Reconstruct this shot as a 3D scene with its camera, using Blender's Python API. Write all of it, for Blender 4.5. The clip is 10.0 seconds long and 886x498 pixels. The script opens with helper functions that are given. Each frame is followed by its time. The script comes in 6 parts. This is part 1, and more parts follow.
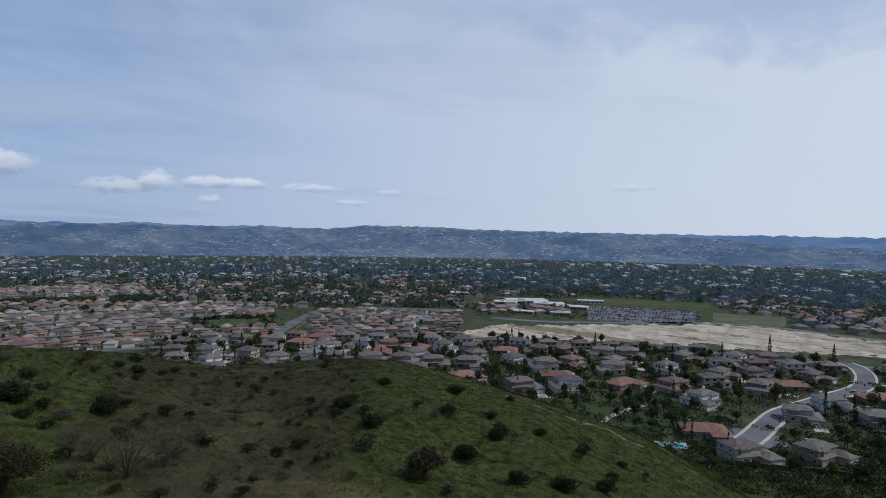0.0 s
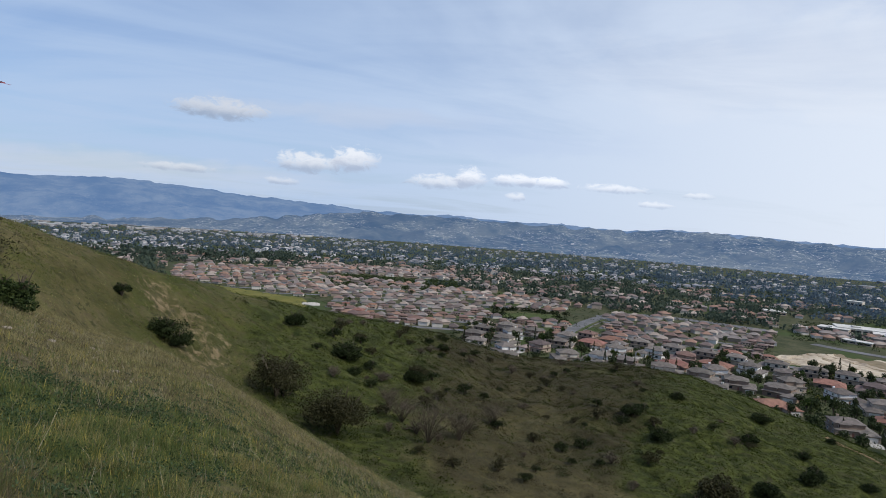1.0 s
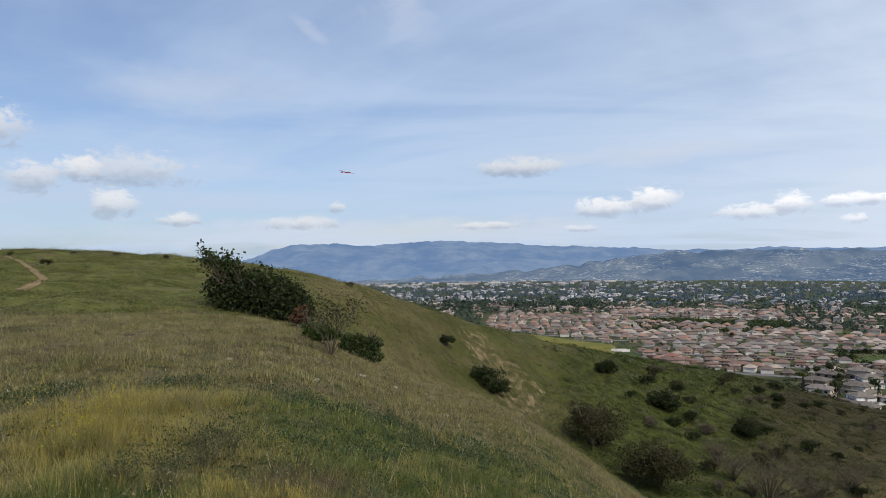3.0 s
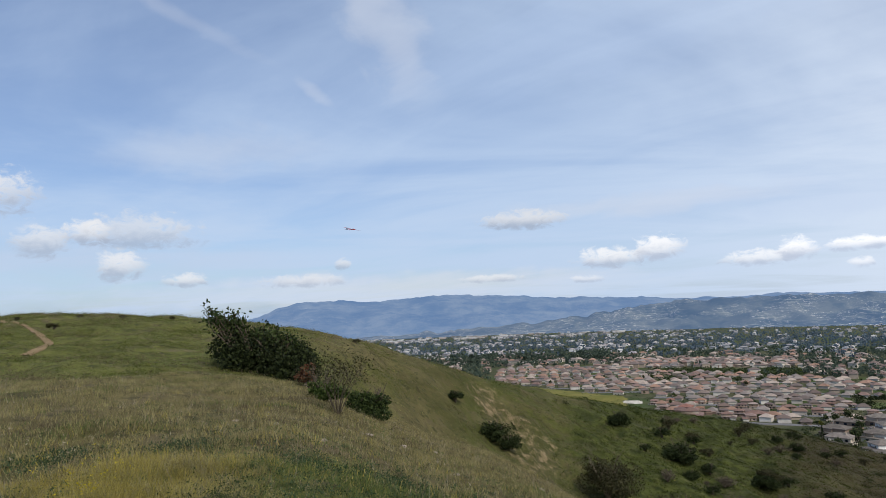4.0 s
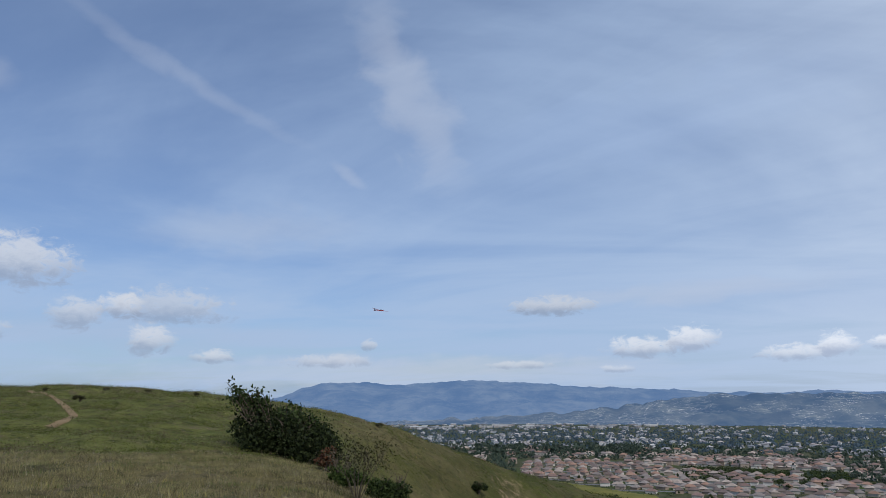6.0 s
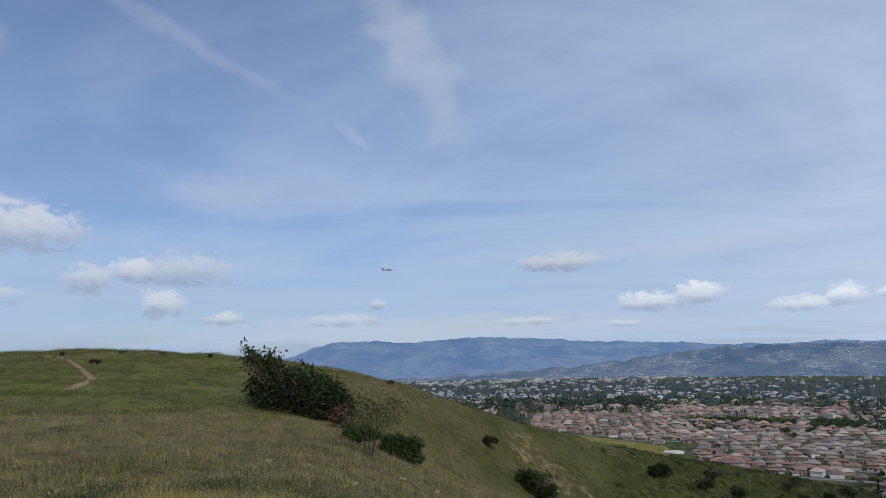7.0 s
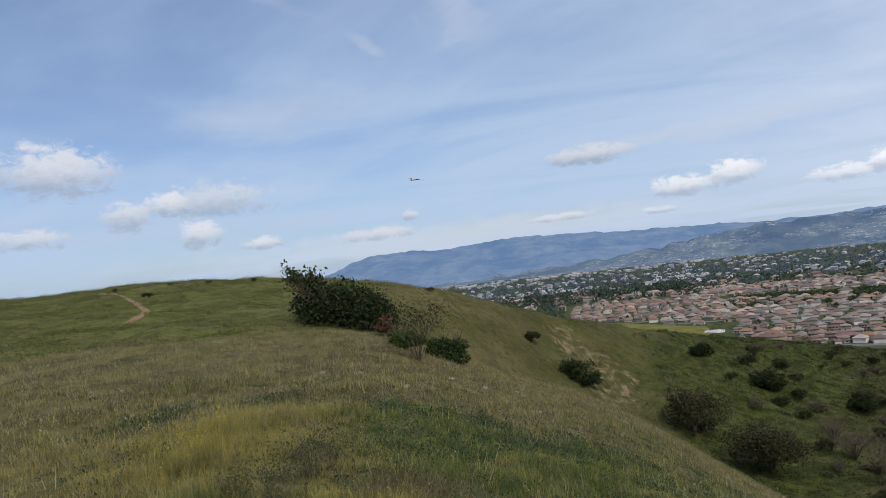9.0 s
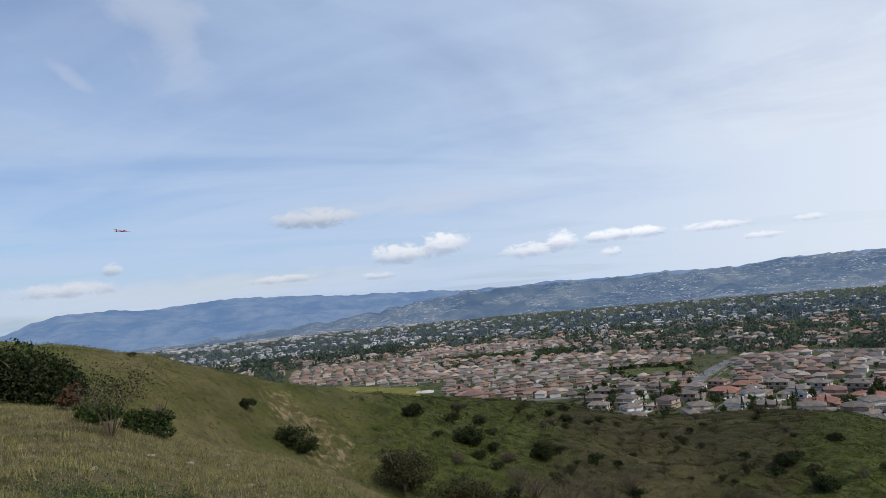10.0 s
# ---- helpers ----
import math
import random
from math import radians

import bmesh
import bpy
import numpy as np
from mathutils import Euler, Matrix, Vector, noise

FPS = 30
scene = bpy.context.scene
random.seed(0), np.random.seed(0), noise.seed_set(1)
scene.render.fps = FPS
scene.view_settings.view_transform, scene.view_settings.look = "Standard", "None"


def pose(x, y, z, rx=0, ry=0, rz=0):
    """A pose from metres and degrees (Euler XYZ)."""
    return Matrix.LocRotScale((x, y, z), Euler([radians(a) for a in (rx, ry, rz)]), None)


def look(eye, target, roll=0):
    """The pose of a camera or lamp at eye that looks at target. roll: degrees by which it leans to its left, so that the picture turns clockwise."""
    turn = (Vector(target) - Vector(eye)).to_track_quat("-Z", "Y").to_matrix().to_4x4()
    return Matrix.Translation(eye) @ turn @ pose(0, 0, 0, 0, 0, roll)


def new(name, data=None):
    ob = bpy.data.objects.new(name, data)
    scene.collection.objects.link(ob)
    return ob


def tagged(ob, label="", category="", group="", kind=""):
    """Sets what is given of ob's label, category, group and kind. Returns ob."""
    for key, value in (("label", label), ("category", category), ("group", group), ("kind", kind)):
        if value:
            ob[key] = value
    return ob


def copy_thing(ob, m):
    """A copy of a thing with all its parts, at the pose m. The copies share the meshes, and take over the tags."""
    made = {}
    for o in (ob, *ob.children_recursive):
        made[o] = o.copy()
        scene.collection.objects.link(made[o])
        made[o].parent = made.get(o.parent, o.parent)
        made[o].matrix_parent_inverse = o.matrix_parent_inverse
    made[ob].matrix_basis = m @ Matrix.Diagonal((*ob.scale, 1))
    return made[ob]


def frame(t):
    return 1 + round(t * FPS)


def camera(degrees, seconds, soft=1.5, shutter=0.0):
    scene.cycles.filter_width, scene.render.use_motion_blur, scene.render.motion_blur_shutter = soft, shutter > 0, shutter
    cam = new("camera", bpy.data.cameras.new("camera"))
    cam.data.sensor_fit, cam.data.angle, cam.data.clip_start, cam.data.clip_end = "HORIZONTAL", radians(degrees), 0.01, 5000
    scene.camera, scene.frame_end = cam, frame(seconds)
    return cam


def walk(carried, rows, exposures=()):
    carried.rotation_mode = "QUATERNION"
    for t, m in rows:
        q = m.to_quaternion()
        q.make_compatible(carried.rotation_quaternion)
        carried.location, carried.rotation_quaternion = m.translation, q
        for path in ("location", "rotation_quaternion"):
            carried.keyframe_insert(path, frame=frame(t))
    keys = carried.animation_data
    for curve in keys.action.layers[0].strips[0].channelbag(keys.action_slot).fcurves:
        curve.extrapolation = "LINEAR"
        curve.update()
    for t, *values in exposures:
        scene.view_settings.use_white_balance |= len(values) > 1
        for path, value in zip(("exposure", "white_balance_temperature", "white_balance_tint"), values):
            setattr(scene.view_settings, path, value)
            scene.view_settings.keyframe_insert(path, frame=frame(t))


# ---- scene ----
EYE = Vector((0.0, 0.0, 1.6))
cam = camera(69.45, 10.0, soft=0.85)

# seconds, bearing clockwise from north, tilt up, roll
ROWS = [(0, 51.10, -1.68, 1.01), (0.2, 51.75, -2.43, 2.33), (0.5, 43.63, -3.14, 3.69), (1, 24.89, -2.84, 4.13), (1.5, 12.06, -1.67, 3.10), (2, 4.47, -0.42, 0.39), (2.5, -0.00, -0.10, -0.50), (2.7, -1.33, 0.24, -0.45), (3.8, -2.10, 2.09, -1.72), (4, -2.18, 5.40, -2.40),
        (4.5, -7.55, 14.30, 0.02), (5, -6.02, 15.80, -2.30), (5.5, -4.70, 15.30, -0.26), (5.7, -4.65, 14.29, -0.22), (6.8, -4.59, 10.25, -1.24), (7, -5.26, 9.21, -1.45), (7.5, -7.63, 7.04, -1.76), (8, -11.48, 4.84, -4.56),
        (8.5, -11.86, 2.34, -6.33), (9, -8.59, 1.00, -6.70), (9.5, -0.48, 0.73, -7.92), (10, 16.30, 3.98, -5.45)]


def bearing_vector(bearing, tilt):
    b, e = radians(bearing), radians(tilt)
    return Vector((math.sin(b) * math.cos(e), math.cos(b) * math.cos(e), math.sin(e)))


walk(cam, [(t, look(EYE, EYE + bearing_vector(b, e), r)) for t, b, e, r in ROWS],
     exposures=[(0.0, -0.64, 5950, 10), (0.5, -0.42, 6200, 10), (1.0, -0.18, 6500, 10), (1.5, -0.15, 6800, 10), (2.5, -0.07, 6950, 10), (4.0, -0.04, 6850, 10), (4.5, -0.25, 6500, 10), (5.5, -0.38, 6300, 10), (7.0, -0.35, 6400, 10), (7.5, -0.38, 6500, 10), (8.0, -0.29, 6550, 10), (9.0, -0.15, 6750, 10), (10.0, -0.14, 6700, 10)])

# ---- light ----
SUN_BEARING, SUN_HEIGHT = 152.0, 50.0
sun = new("sun", bpy.data.lights.new("sun", "SUN"))
sun.data.energy, sun.data.angle, sun.data.color = 3.1, radians(2.5), (1.0, 0.95, 0.87)
sun.matrix_world = look(bearing_vector(SUN_BEARING, SUN_HEIGHT) * 300, (0, 0, 0))

world = bpy.data.worlds.new("sky")
scene.world = world
world.use_nodes = True
wt = world.node_tree
wt.nodes.clear()


def sock(tree, node, index, value):
    if isinstance(value, bpy.types.NodeSocket):
        tree.links.new(value, node.inputs[index])
    elif value is not None:
        node.inputs[index].default_value = value


def calc(tree, op, a, b=None, c=None, clamp=False):
    n = tree.nodes.new("ShaderNodeMath")
    n.operation, n.use_clamp = op, clamp
    for k, v in enumerate((a, b, c)):
        sock(tree, n, k, v)
    return n.outputs[0]


def blend(tree, fac, a, b):
    n = tree.nodes.new("ShaderNodeMix")
    n.data_type = "RGBA"
    sock(tree, n, 0, fac)
    for k, v in ((6, a), (7, b)):
        sock(tree, n, k, v if isinstance(v, bpy.types.NodeSocket) else (*v, 1.0))
    return n.outputs[2]


def noise_of(tree, vector, scale, detail=4.0, rough=0.55, warp=0.0):
    n = tree.nodes.new("ShaderNodeTexNoise")
    sock(tree, n, "Vector", vector)
    sock(tree, n, "Scale", scale)
    sock(tree, n, "Detail", detail)
    sock(tree, n, "Roughness", rough)
    sock(tree, n, "Distortion", warp)
    return n.outputs[0]


def ramp(tree, value, low, high, a=0.0, b=1.0):
    n = tree.nodes.new("ShaderNodeMapRange")
    n.interpolation_type = "SMOOTHSTEP"
    for k, v in enumerate((value, low, high, a, b)):
        sock(tree, n, k, v)
    return n.outputs[0]


def triple(tree, x, y, z=0.0):
    n = tree.nodes.new("ShaderNodeCombineXYZ")
    for k, v in enumerate((x, y, z)):
        sock(tree, n, k, v)
    return n.outputs[0]


sky = wt.nodes.new("ShaderNodeTexSky")
sky.sky_type, sky.sun_disc = "NISHITA", False
sky.sun_elevation, sky.sun_rotation = radians(SUN_HEIGHT), radians(SUN_BEARING)
sky.altitude, sky.dust_density, sky.air_density, sky.ozone_density = 200, 1.2, 1.0, 2.0
coords = wt.nodes.new("ShaderNodeTexCoord")
split = wt.nodes.new("ShaderNodeSeparateXYZ")
wt.links.new(coords.outputs["Generated"], split.inputs[0])
sx, sy, sz = split.outputs
bear = calc(wt, "MULTIPLY", calc(wt, "ARCTAN2", sx, sy), 57.2958)
high = calc(wt, "MULTIPLY", calc(wt, "ARCSINE", sz), 57.2958)
# a high veil seen on a flat layer, streaked cirrus in it
depth = calc(wt, "ADD", calc(wt, "MAXIMUM", sz, 0.0), 0.09)
flat_x, flat_y = calc(wt, "DIVIDE", sx, depth), calc(wt, "DIVIDE", sy, depth)
veil_v = triple(wt, calc(wt, "MULTIPLY", flat_x, 0.55), flat_y)
veil = noise_of(wt, veil_v, 0.75, 6.0, 0.55, 0.6)
wisps = noise_of(wt, triple(wt, calc(wt, "ADD", flat_x, flat_y), calc(wt, "MULTIPLY", calc(wt, "SUBTRACT", flat_x, flat_y), 0.3), 3.0), 1.3, 7.0, 0.62, 0.8)
toward = ramp(wt, bear, -45.0, 75.0, -0.1, 0.36)
low = ramp(wt, high, 2.0, 24.0, 0.24, -0.02)
veil_sum = calc(wt, "ADD", calc(wt, "ADD", ramp(wt, veil, 0.3, 0.7, 0.31, 0.72), toward), calc(wt, "ADD", low, calc(wt, "MULTIPLY", wisps, 0.3)))
veil_fac = ramp(wt, veil_sum, 0.36, 1.15, 0.22, 0.95)
clear = wt.nodes.new("ShaderNodeVectorMath")
clear.operation = "MULTIPLY"
wt.links.new(sky.outputs[0], clear.inputs[0])
clear.inputs[1].default_value = (0.95, 1.13, 1.42)
sky_scaled = clear.outputs[0]
veil_white = blend(wt, ramp(wt, bear, 0.0, 90.0), (5.4, 7.0, 9.6), (10.4, 11.0, 11.9))
dome = blend(wt, veil_fac, sky_scaled, veil_white)

edge_v = triple(wt, calc(wt, "MULTIPLY", bear, 0.55), calc(wt, "MULTIPLY", high, 0.9))
puff = noise_of(wt, edge_v, 1.5, 6.0, 0.62, 0.5)
soft_puff = noise_of(wt, edge_v, 0.35, 4.0, 0.55, 0.4)


def streak(b0, e0, b1, e1, width, strength, col):
    """A cirrus streak between two places of the sky."""
    global dome
    length = math.hypot(b1 - b0, e1 - e0)
    ux, uy = (b1 - b0) / length, (e1 - e0) / length
    db, de = calc(wt, "SUBTRACT", bear, (b0 + b1) / 2), calc(wt, "SUBTRACT", high, (e0 + e1) / 2)
    along = calc(wt, "ADD", calc(wt, "MULTIPLY", db, ux / (length / 2)), calc(wt, "MULTIPLY", de, uy / (length / 2)))
    across = calc(wt, "ADD", calc(wt, "MULTIPLY", db, -uy / width), calc(wt, "MULTIPLY", de, ux / width))
    across = calc(wt, "ADD", across, calc(wt, "MULTIPLY", calc(wt, "SUBTRACT", soft_puff, 0.5), 3.0))
    q = calc(wt, "ADD", calc(wt, "MULTIPLY", along, along), calc(wt, "MULTIPLY", across, across))
    q = calc(wt, "ADD", q, calc(wt, "MULTIPLY", calc(wt, "SUBTRACT", wisps, 0.5), -1.6))
    dome = blend(wt, ramp(wt, q, -1.2, 2.2, strength * 0.8, 0.0), dome, col)


streak(-37.0, 29.5, -19.5, 22.4, 0.65, 0.28, (8.0, 8.5, 9.6))
streak(-11.5, 33.0, -4.0, 20.0, 2.6, 0.62, (7.6, 8.1, 9.2))
streak(-14.5, 20.3, -12.0, 18.4, 0.5, 0.35, (8.0, 8.5, 9.6))
streak(-45.0, 24.5, -41.0, 23.0, 1.4, 0.4, (7.6, 8.0, 9.0))
streak(-30.0, 13.5, -14.0, 14.5, 1.6, 0.4, (6.6, 7.1, 8.3))
streak(4.0, 8.2, 26.0, 8.4, 0.8, 0.5, (8.0, 8.2, 8.8))
streak(-30.0, 1.9, 14.0, 1.7, 1.2, 0.5, (8.6, 8.8, 9.4))

streak(-20.0, 2.9, 12.0, 2.5, 0.7, 0.5, (7.4, 7.8, 8.8))
streak(-46.0, 5.6, -17.0, 4.6, 1.5, 0.45, (5.6, 6.5, 8.3))
streak(54.0, 19.5, 92.0, 16.5, 2.8, 0.9, (4.3, 5.9, 9.2))
streak(12.0, 8.3, 40.0, 7.0, 1.6, 0.35, (4.6, 6.1, 9.2))
streak(38.0, 13.0, 80.0, 13.0, 3.0, 0.4, (9.6, 10.0, 10.8))
streak(-2.0, 21.0, 30.0, 24.0, 3.0, 0.35, (4.6, 6.2, 9.4))


def cumulus(b0, e0, half_width, half_height, white=1.0, solid=1.0):
    """A fair-weather cloud: domed above, flat and grey below."""
    global dome
    db = calc(wt, "DIVIDE", calc(wt, "SUBTRACT", bear, b0), half_width)
    de = calc(wt, "SUBTRACT", high, e0)
    up = calc(wt, "DIVIDE", calc(wt, "MAXIMUM", de, 0.0), half_height)
    down = calc(wt, "DIVIDE", calc(wt, "MINIMUM", de, 0.0), half_height * 0.75)
    q = calc(wt, "ADD", calc(wt, "MULTIPLY", db, db), calc(wt, "ADD", calc(wt, "MULTIPLY", up, up), calc(wt, "MULTIPLY", down, down)))
    q = calc(wt, "ADD", q, calc(wt, "MULTIPLY", calc(wt, "SUBTRACT", puff, 0.5), 4.2))
    tone = ramp(wt, calc(wt, "ADD", calc(wt, "ADD", up, down), calc(wt, "MULTIPLY", puff, 1.3)), -0.1, 1.25)
    col = blend(wt, tone, (4.4 * white, 5.2 * white, 6.8 * white), (10.0 * white, 10.2 * white, 10.7 * white))
    dome = blend(wt, ramp(wt, q, 0.15, 1.5, 0.84 * solid, 0.0), dome, col)


CLOUDS = [(-39.1, 9.9, 3.9, 1.7, 0.93, 0.85), (-27.8, 7.1, 4.3, 1.2, 0.84, 0.62), (-31.5, 7.0, 1.6, 0.9, 0.95, 0.8), (-29.1, 4.4, 1.8, 1.0, 0.95, 0.8),
          (-34.6, 6.3, 1.8, 1.1, 0.9, 0.7), (-41.1, 5.0, 2.2, 0.7, 0.9, 0.7), (5.2, 7.5, 3.6, 0.7, 0.84, 0.8), (12.5, 3.75, 2.8, 0.7, 0.98, 0.9),
          (16.4, 4.3, 1.9, 0.95, 1.0, 0.95), (10.4, 2.1, 1.3, 0.3, 0.95, 0.6), (-24.2, 3.2, 1.6, 0.5, 0.95, 0.8), (-11.0, 4.3, 0.8, 0.45, 0.9, 0.7),
          (-14.5, 2.9, 3.4, 0.5, 0.9, 0.6), (2.0, 2.5, 2.6, 0.3, 0.95, 0.6)]
CLOUDS += [(24.2, 3.0, 2.6, 0.55, 0.95, 0.8), (26.8, 3.5, 1.5, 0.75, 1.0, 0.95), (31.0, 3.6, 2.2, 0.45, 0.98, 0.9), (34.0, 3.6, 1.5, 0.45, 1.0, 0.9),
           (39.3, 3.4, 2.8, 0.32, 0.95, 0.7), (31.0, 2.2, 0.8, 0.35, 0.95, 0.7), (43.0, 2.25, 1.3, 0.25, 0.95, 0.6), (46.3, 3.2, 1.1, 0.25, 0.95, 0.5),
           (67.5, 3.9, 1.8, 0.3, 0.95, 0.4)]
for row in CLOUDS:
    cumulus(row[0], row[1], row[2], row[3] * 1.35, row[4] * (1.0 + 0.25 * max(0.0, min(1.0, (row[0] - 5) / 30))), row[5])
background = wt.nodes.new("ShaderNodeBackground")
background.inputs["Strength"].default_value = 0.096
wt.links.new(dome, background.inputs[0])
wt.links.new(background.outputs[0], wt.nodes.new("ShaderNodeOutputWorld").inputs[0])

# ---- materials ----


def material(name, rough=0.8, metal=0.0):
    m = bpy.data.materials.new(name)
    m.use_nodes = True
    t = m.node_tree
    b = t.nodes["Principled BSDF"]
    b.inputs["Roughness"].default_value, b.inputs["Metallic"].default_value = rough, metal
    if rough >= 0.84:
        b.inputs["Specular IOR Level"].default_value = 0.12
    return m, t, b


def mottled(name, dark, light, scale, rough=0.85, fine=8.0, bump=0.0, vary=0.0, metal=0.0, by="object", patch=None):
    """Two tones mixed by a coarse and a fine noise, with relief and a shift from piece to piece."""
    m, t, b = material(name, rough, metal)
    geo, info = t.nodes.new("ShaderNodeNewGeometry"), t.nodes.new("ShaderNodeObjectInfo")
    where = geo.outputs["Position"]
    n1, n2 = noise_of(t, where, scale, 4.0), noise_of(t, where, scale * fine, 5.0, 0.65)
    f = calc(t, "ADD", calc(t, "MULTIPLY", n1, 0.6), calc(t, "MULTIPLY", n2, 0.4))
    col = blend(t, ramp(t, f, 0.32, 0.68), dark, light)
    if patch:
        col = blend(t, ramp(t, noise_of(t, where, scale * 0.22, 3.0), 0.5, 0.62), col, patch)
    if vary:
        r = info.outputs["Random"] if by == "object" else geo.outputs["Random Per Island"]
        hsv = t.nodes.new("ShaderNodeHueSaturation")
        sock(t, hsv, "Value", calc(t, "MULTIPLY_ADD", r, 2 * vary, 1 - vary))
        sock(t, hsv, "Hue", calc(t, "MULTIPLY_ADD", calc(t, "FRACT", calc(t, "MULTIPLY", r, 7.31)), 0.03, 0.485))
        t.links.new(col, hsv.inputs["Color"])
        col = hsv.outputs[0]
    t.links.new(col, b.inputs["Base Color"])
    if bump:
        bp = t.nodes.new("ShaderNodeBump")
        bp.inputs["Strength"].default_value, bp.inputs["Distance"].default_value = bump, 0.5 / (scale * fine)
        t.links.new(n2, bp.inputs["Height"])
        t.links.new(bp.outputs[0], b.inputs["Normal"])
    return m


def tones(name, colours, scale, rough=0.88, by="object"):
    """A trade's range of colours, one to a piece, weathered in streaks and blotches."""
    m, t, b = material(name, rough)
    geo, info = t.nodes.new("ShaderNodeNewGeometry"), t.nodes.new("ShaderNodeObjectInfo")
    r = info.outputs["Random"] if by == "object" else geo.outputs["Random Per Island"]
    col = colours[0]
    for k, c in enumerate(colours[1:], 1):
        col = blend(t, ramp(t, r, k / len(colours) - 0.02, k / len(colours) + 0.02), col, c)
    where = geo.outputs["Position"]
    worn = calc(t, "ADD", calc(t, "MULTIPLY", noise_of(t, where, scale, 4.0), 0.5), calc(t, "MULTIPLY", noise_of(t, where, scale * 7, 5.0, 0.65), 0.5))
    hsv = t.nodes.new("ShaderNodeHueSaturation")
    sock(t, hsv, "Value", ramp(t, worn, 0.3, 0.7, 0.72, 1.22))
    t.links.new(col, hsv.inputs["Color"])
    t.links.new(hsv.outputs[0], b.inputs["Base Color"])
    return m


def leafy(name, dark, light, rough=0.6, through_light=0.25, grain=0.8, own=0.7, shared=0.4):
    """Leaves: each its own shade, some light passing through."""
    m, t, b = material(name, rough)
    b.inputs["Specular IOR Level"].default_value = 0.12
    geo = t.nodes.new("ShaderNodeNewGeometry")
    f = calc(t, "ADD", calc(t, "MULTIPLY", geo.outputs["Random Per Island"], own), calc(t, "MULTIPLY", noise_of(t, geo.outputs["Position"], grain, 3.0), shared))
    col = blend(t, ramp(t, f, 0.15, 0.95), [0.8 * c for c in dark], [0.8 * c for c in light])
    t.links.new(col, b.inputs["Base Color"])
    tr, mix = t.nodes.new("ShaderNodeBsdfTranslucent"), t.nodes.new("ShaderNodeMixShader")
    t.links.new(col, tr.inputs[0])
    mix.inputs[0].default_value = through_light
    t.links.new(b.outputs[0], mix.inputs[1])
    t.links.new(tr.outputs[0], mix.inputs[2])
    t.links.new(mix.outputs[0], t.nodes["Material Output"].inputs[0])
    return m


def hill_material():
    """Open hillside: dry grass, green herbs, scrub litter and bare soil where the cover layer says so."""
    m, t, b = material("hillside", 0.95)
    geo, att = t.nodes.new("ShaderNodeNewGeometry"), t.nodes.new("ShaderNodeAttribute")
    att.attribute_name = "cover"
    where = geo.outputs["Position"]
    parts_of = t.nodes.new("ShaderNodeSeparateColor")
    t.links.new(att.outputs["Color"], parts_of.inputs[0])
    big, mid, fine = noise_of(t, where, 0.12, 5.0, 0.6), noise_of(t, where, 0.9, 6.0, 0.65), noise_of(t, where, 9.0, 5.0, 0.7)

    def mask(channel, spread=0.5):
        v = calc(t, "ADD", parts_of.outputs[channel], calc(t, "MULTIPLY", calc(t, "SUBTRACT", calc(t, "ADD", big, mid), 1.0), spread))
        return ramp(t, v, 0.3, 0.7)

    dry = blend(t, ramp(t, mid, 0.35, 0.65), (0.090, 0.078, 0.034), (0.165, 0.138, 0.062))
    dry = blend(t, ramp(t, big, 0.42, 0.62), dry, (0.118, 0.108, 0.034))
    green = blend(t, ramp(t, mid, 0.35, 0.65), (0.070, 0.080, 0.020), (0.135, 0.143, 0.038))
    lush = blend(t, ramp(t, mid, 0.35, 0.65), (0.017, 0.027, 0.005), (0.072, 0.084, 0.018))
    green = blend(t, att.outputs["Alpha"], green, lush)
    scrub = blend(t, ramp(t, mid, 0.3, 0.7), (0.024, 0.021, 0.010), (0.062, 0.052, 0.026))
    soil = blend(t, ramp(t, mid, 0.3, 0.7), (0.12, 0.085, 0.045), (0.25, 0.19, 0.115))
    col = blend(t, mask(1, 0.9), dry, green)
    stand = noise_of(t, where, 0.42, 5.0, 0.62, 0.8)
    open_land = calc(t, "SUBTRACT", 1.0, calc(t, "MULTIPLY", att.outputs["Alpha"], 0.6))
    col = blend(t, calc(t, "MULTIPLY", open_land, ramp(t, stand, 0.53, 0.66, 0.0, 0.65)), col, (0.135, 0.106, 0.072))
    col = blend(t, ramp(t, noise_of(t, where, 1.7, 4.0, 0.6, 0.5), 0.54, 0.64, 0.0, 0.75), col, (0.030, 0.034, 0.011))
    col = blend(t, calc(t, "MULTIPLY", open_land, ramp(t, noise_of(t, where, 2.6, 4.0, 0.65), 0.6, 0.7, 0.0, 0.7)), col, (0.20, 0.165, 0.085))
    col = blend(t, mask(0, 1.0), col, scrub)
    broken = calc(t, "MULTIPLY", mask(2, 1.1), ramp(t, calc(t, "ADD", mid, calc(t, "MULTIPLY", fine, 0.6)), 0.72, 0.95))
    col = blend(t, broken, col, soil)
    col = blend(t, ramp(t, fine, 0.3, 0.7, 0.0, 0.35), col, (0.03, 0.03, 0.014))
    t.links.new(col, b.inputs["Base Color"])
    bp = t.nodes.new("ShaderNodeBump")
    bp.inputs["Strength"].default_value, bp.inputs["Distance"].default_value = 0.9, 0.25
    t.links.new(calc(t, "ADD", calc(t, "MULTIPLY", mid, 1.5), calc(t, "MULTIPLY", fine, 0.4)), bp.inputs["Height"])
    t.links.new(bp.outputs[0], b.inputs["Normal"])
    return m


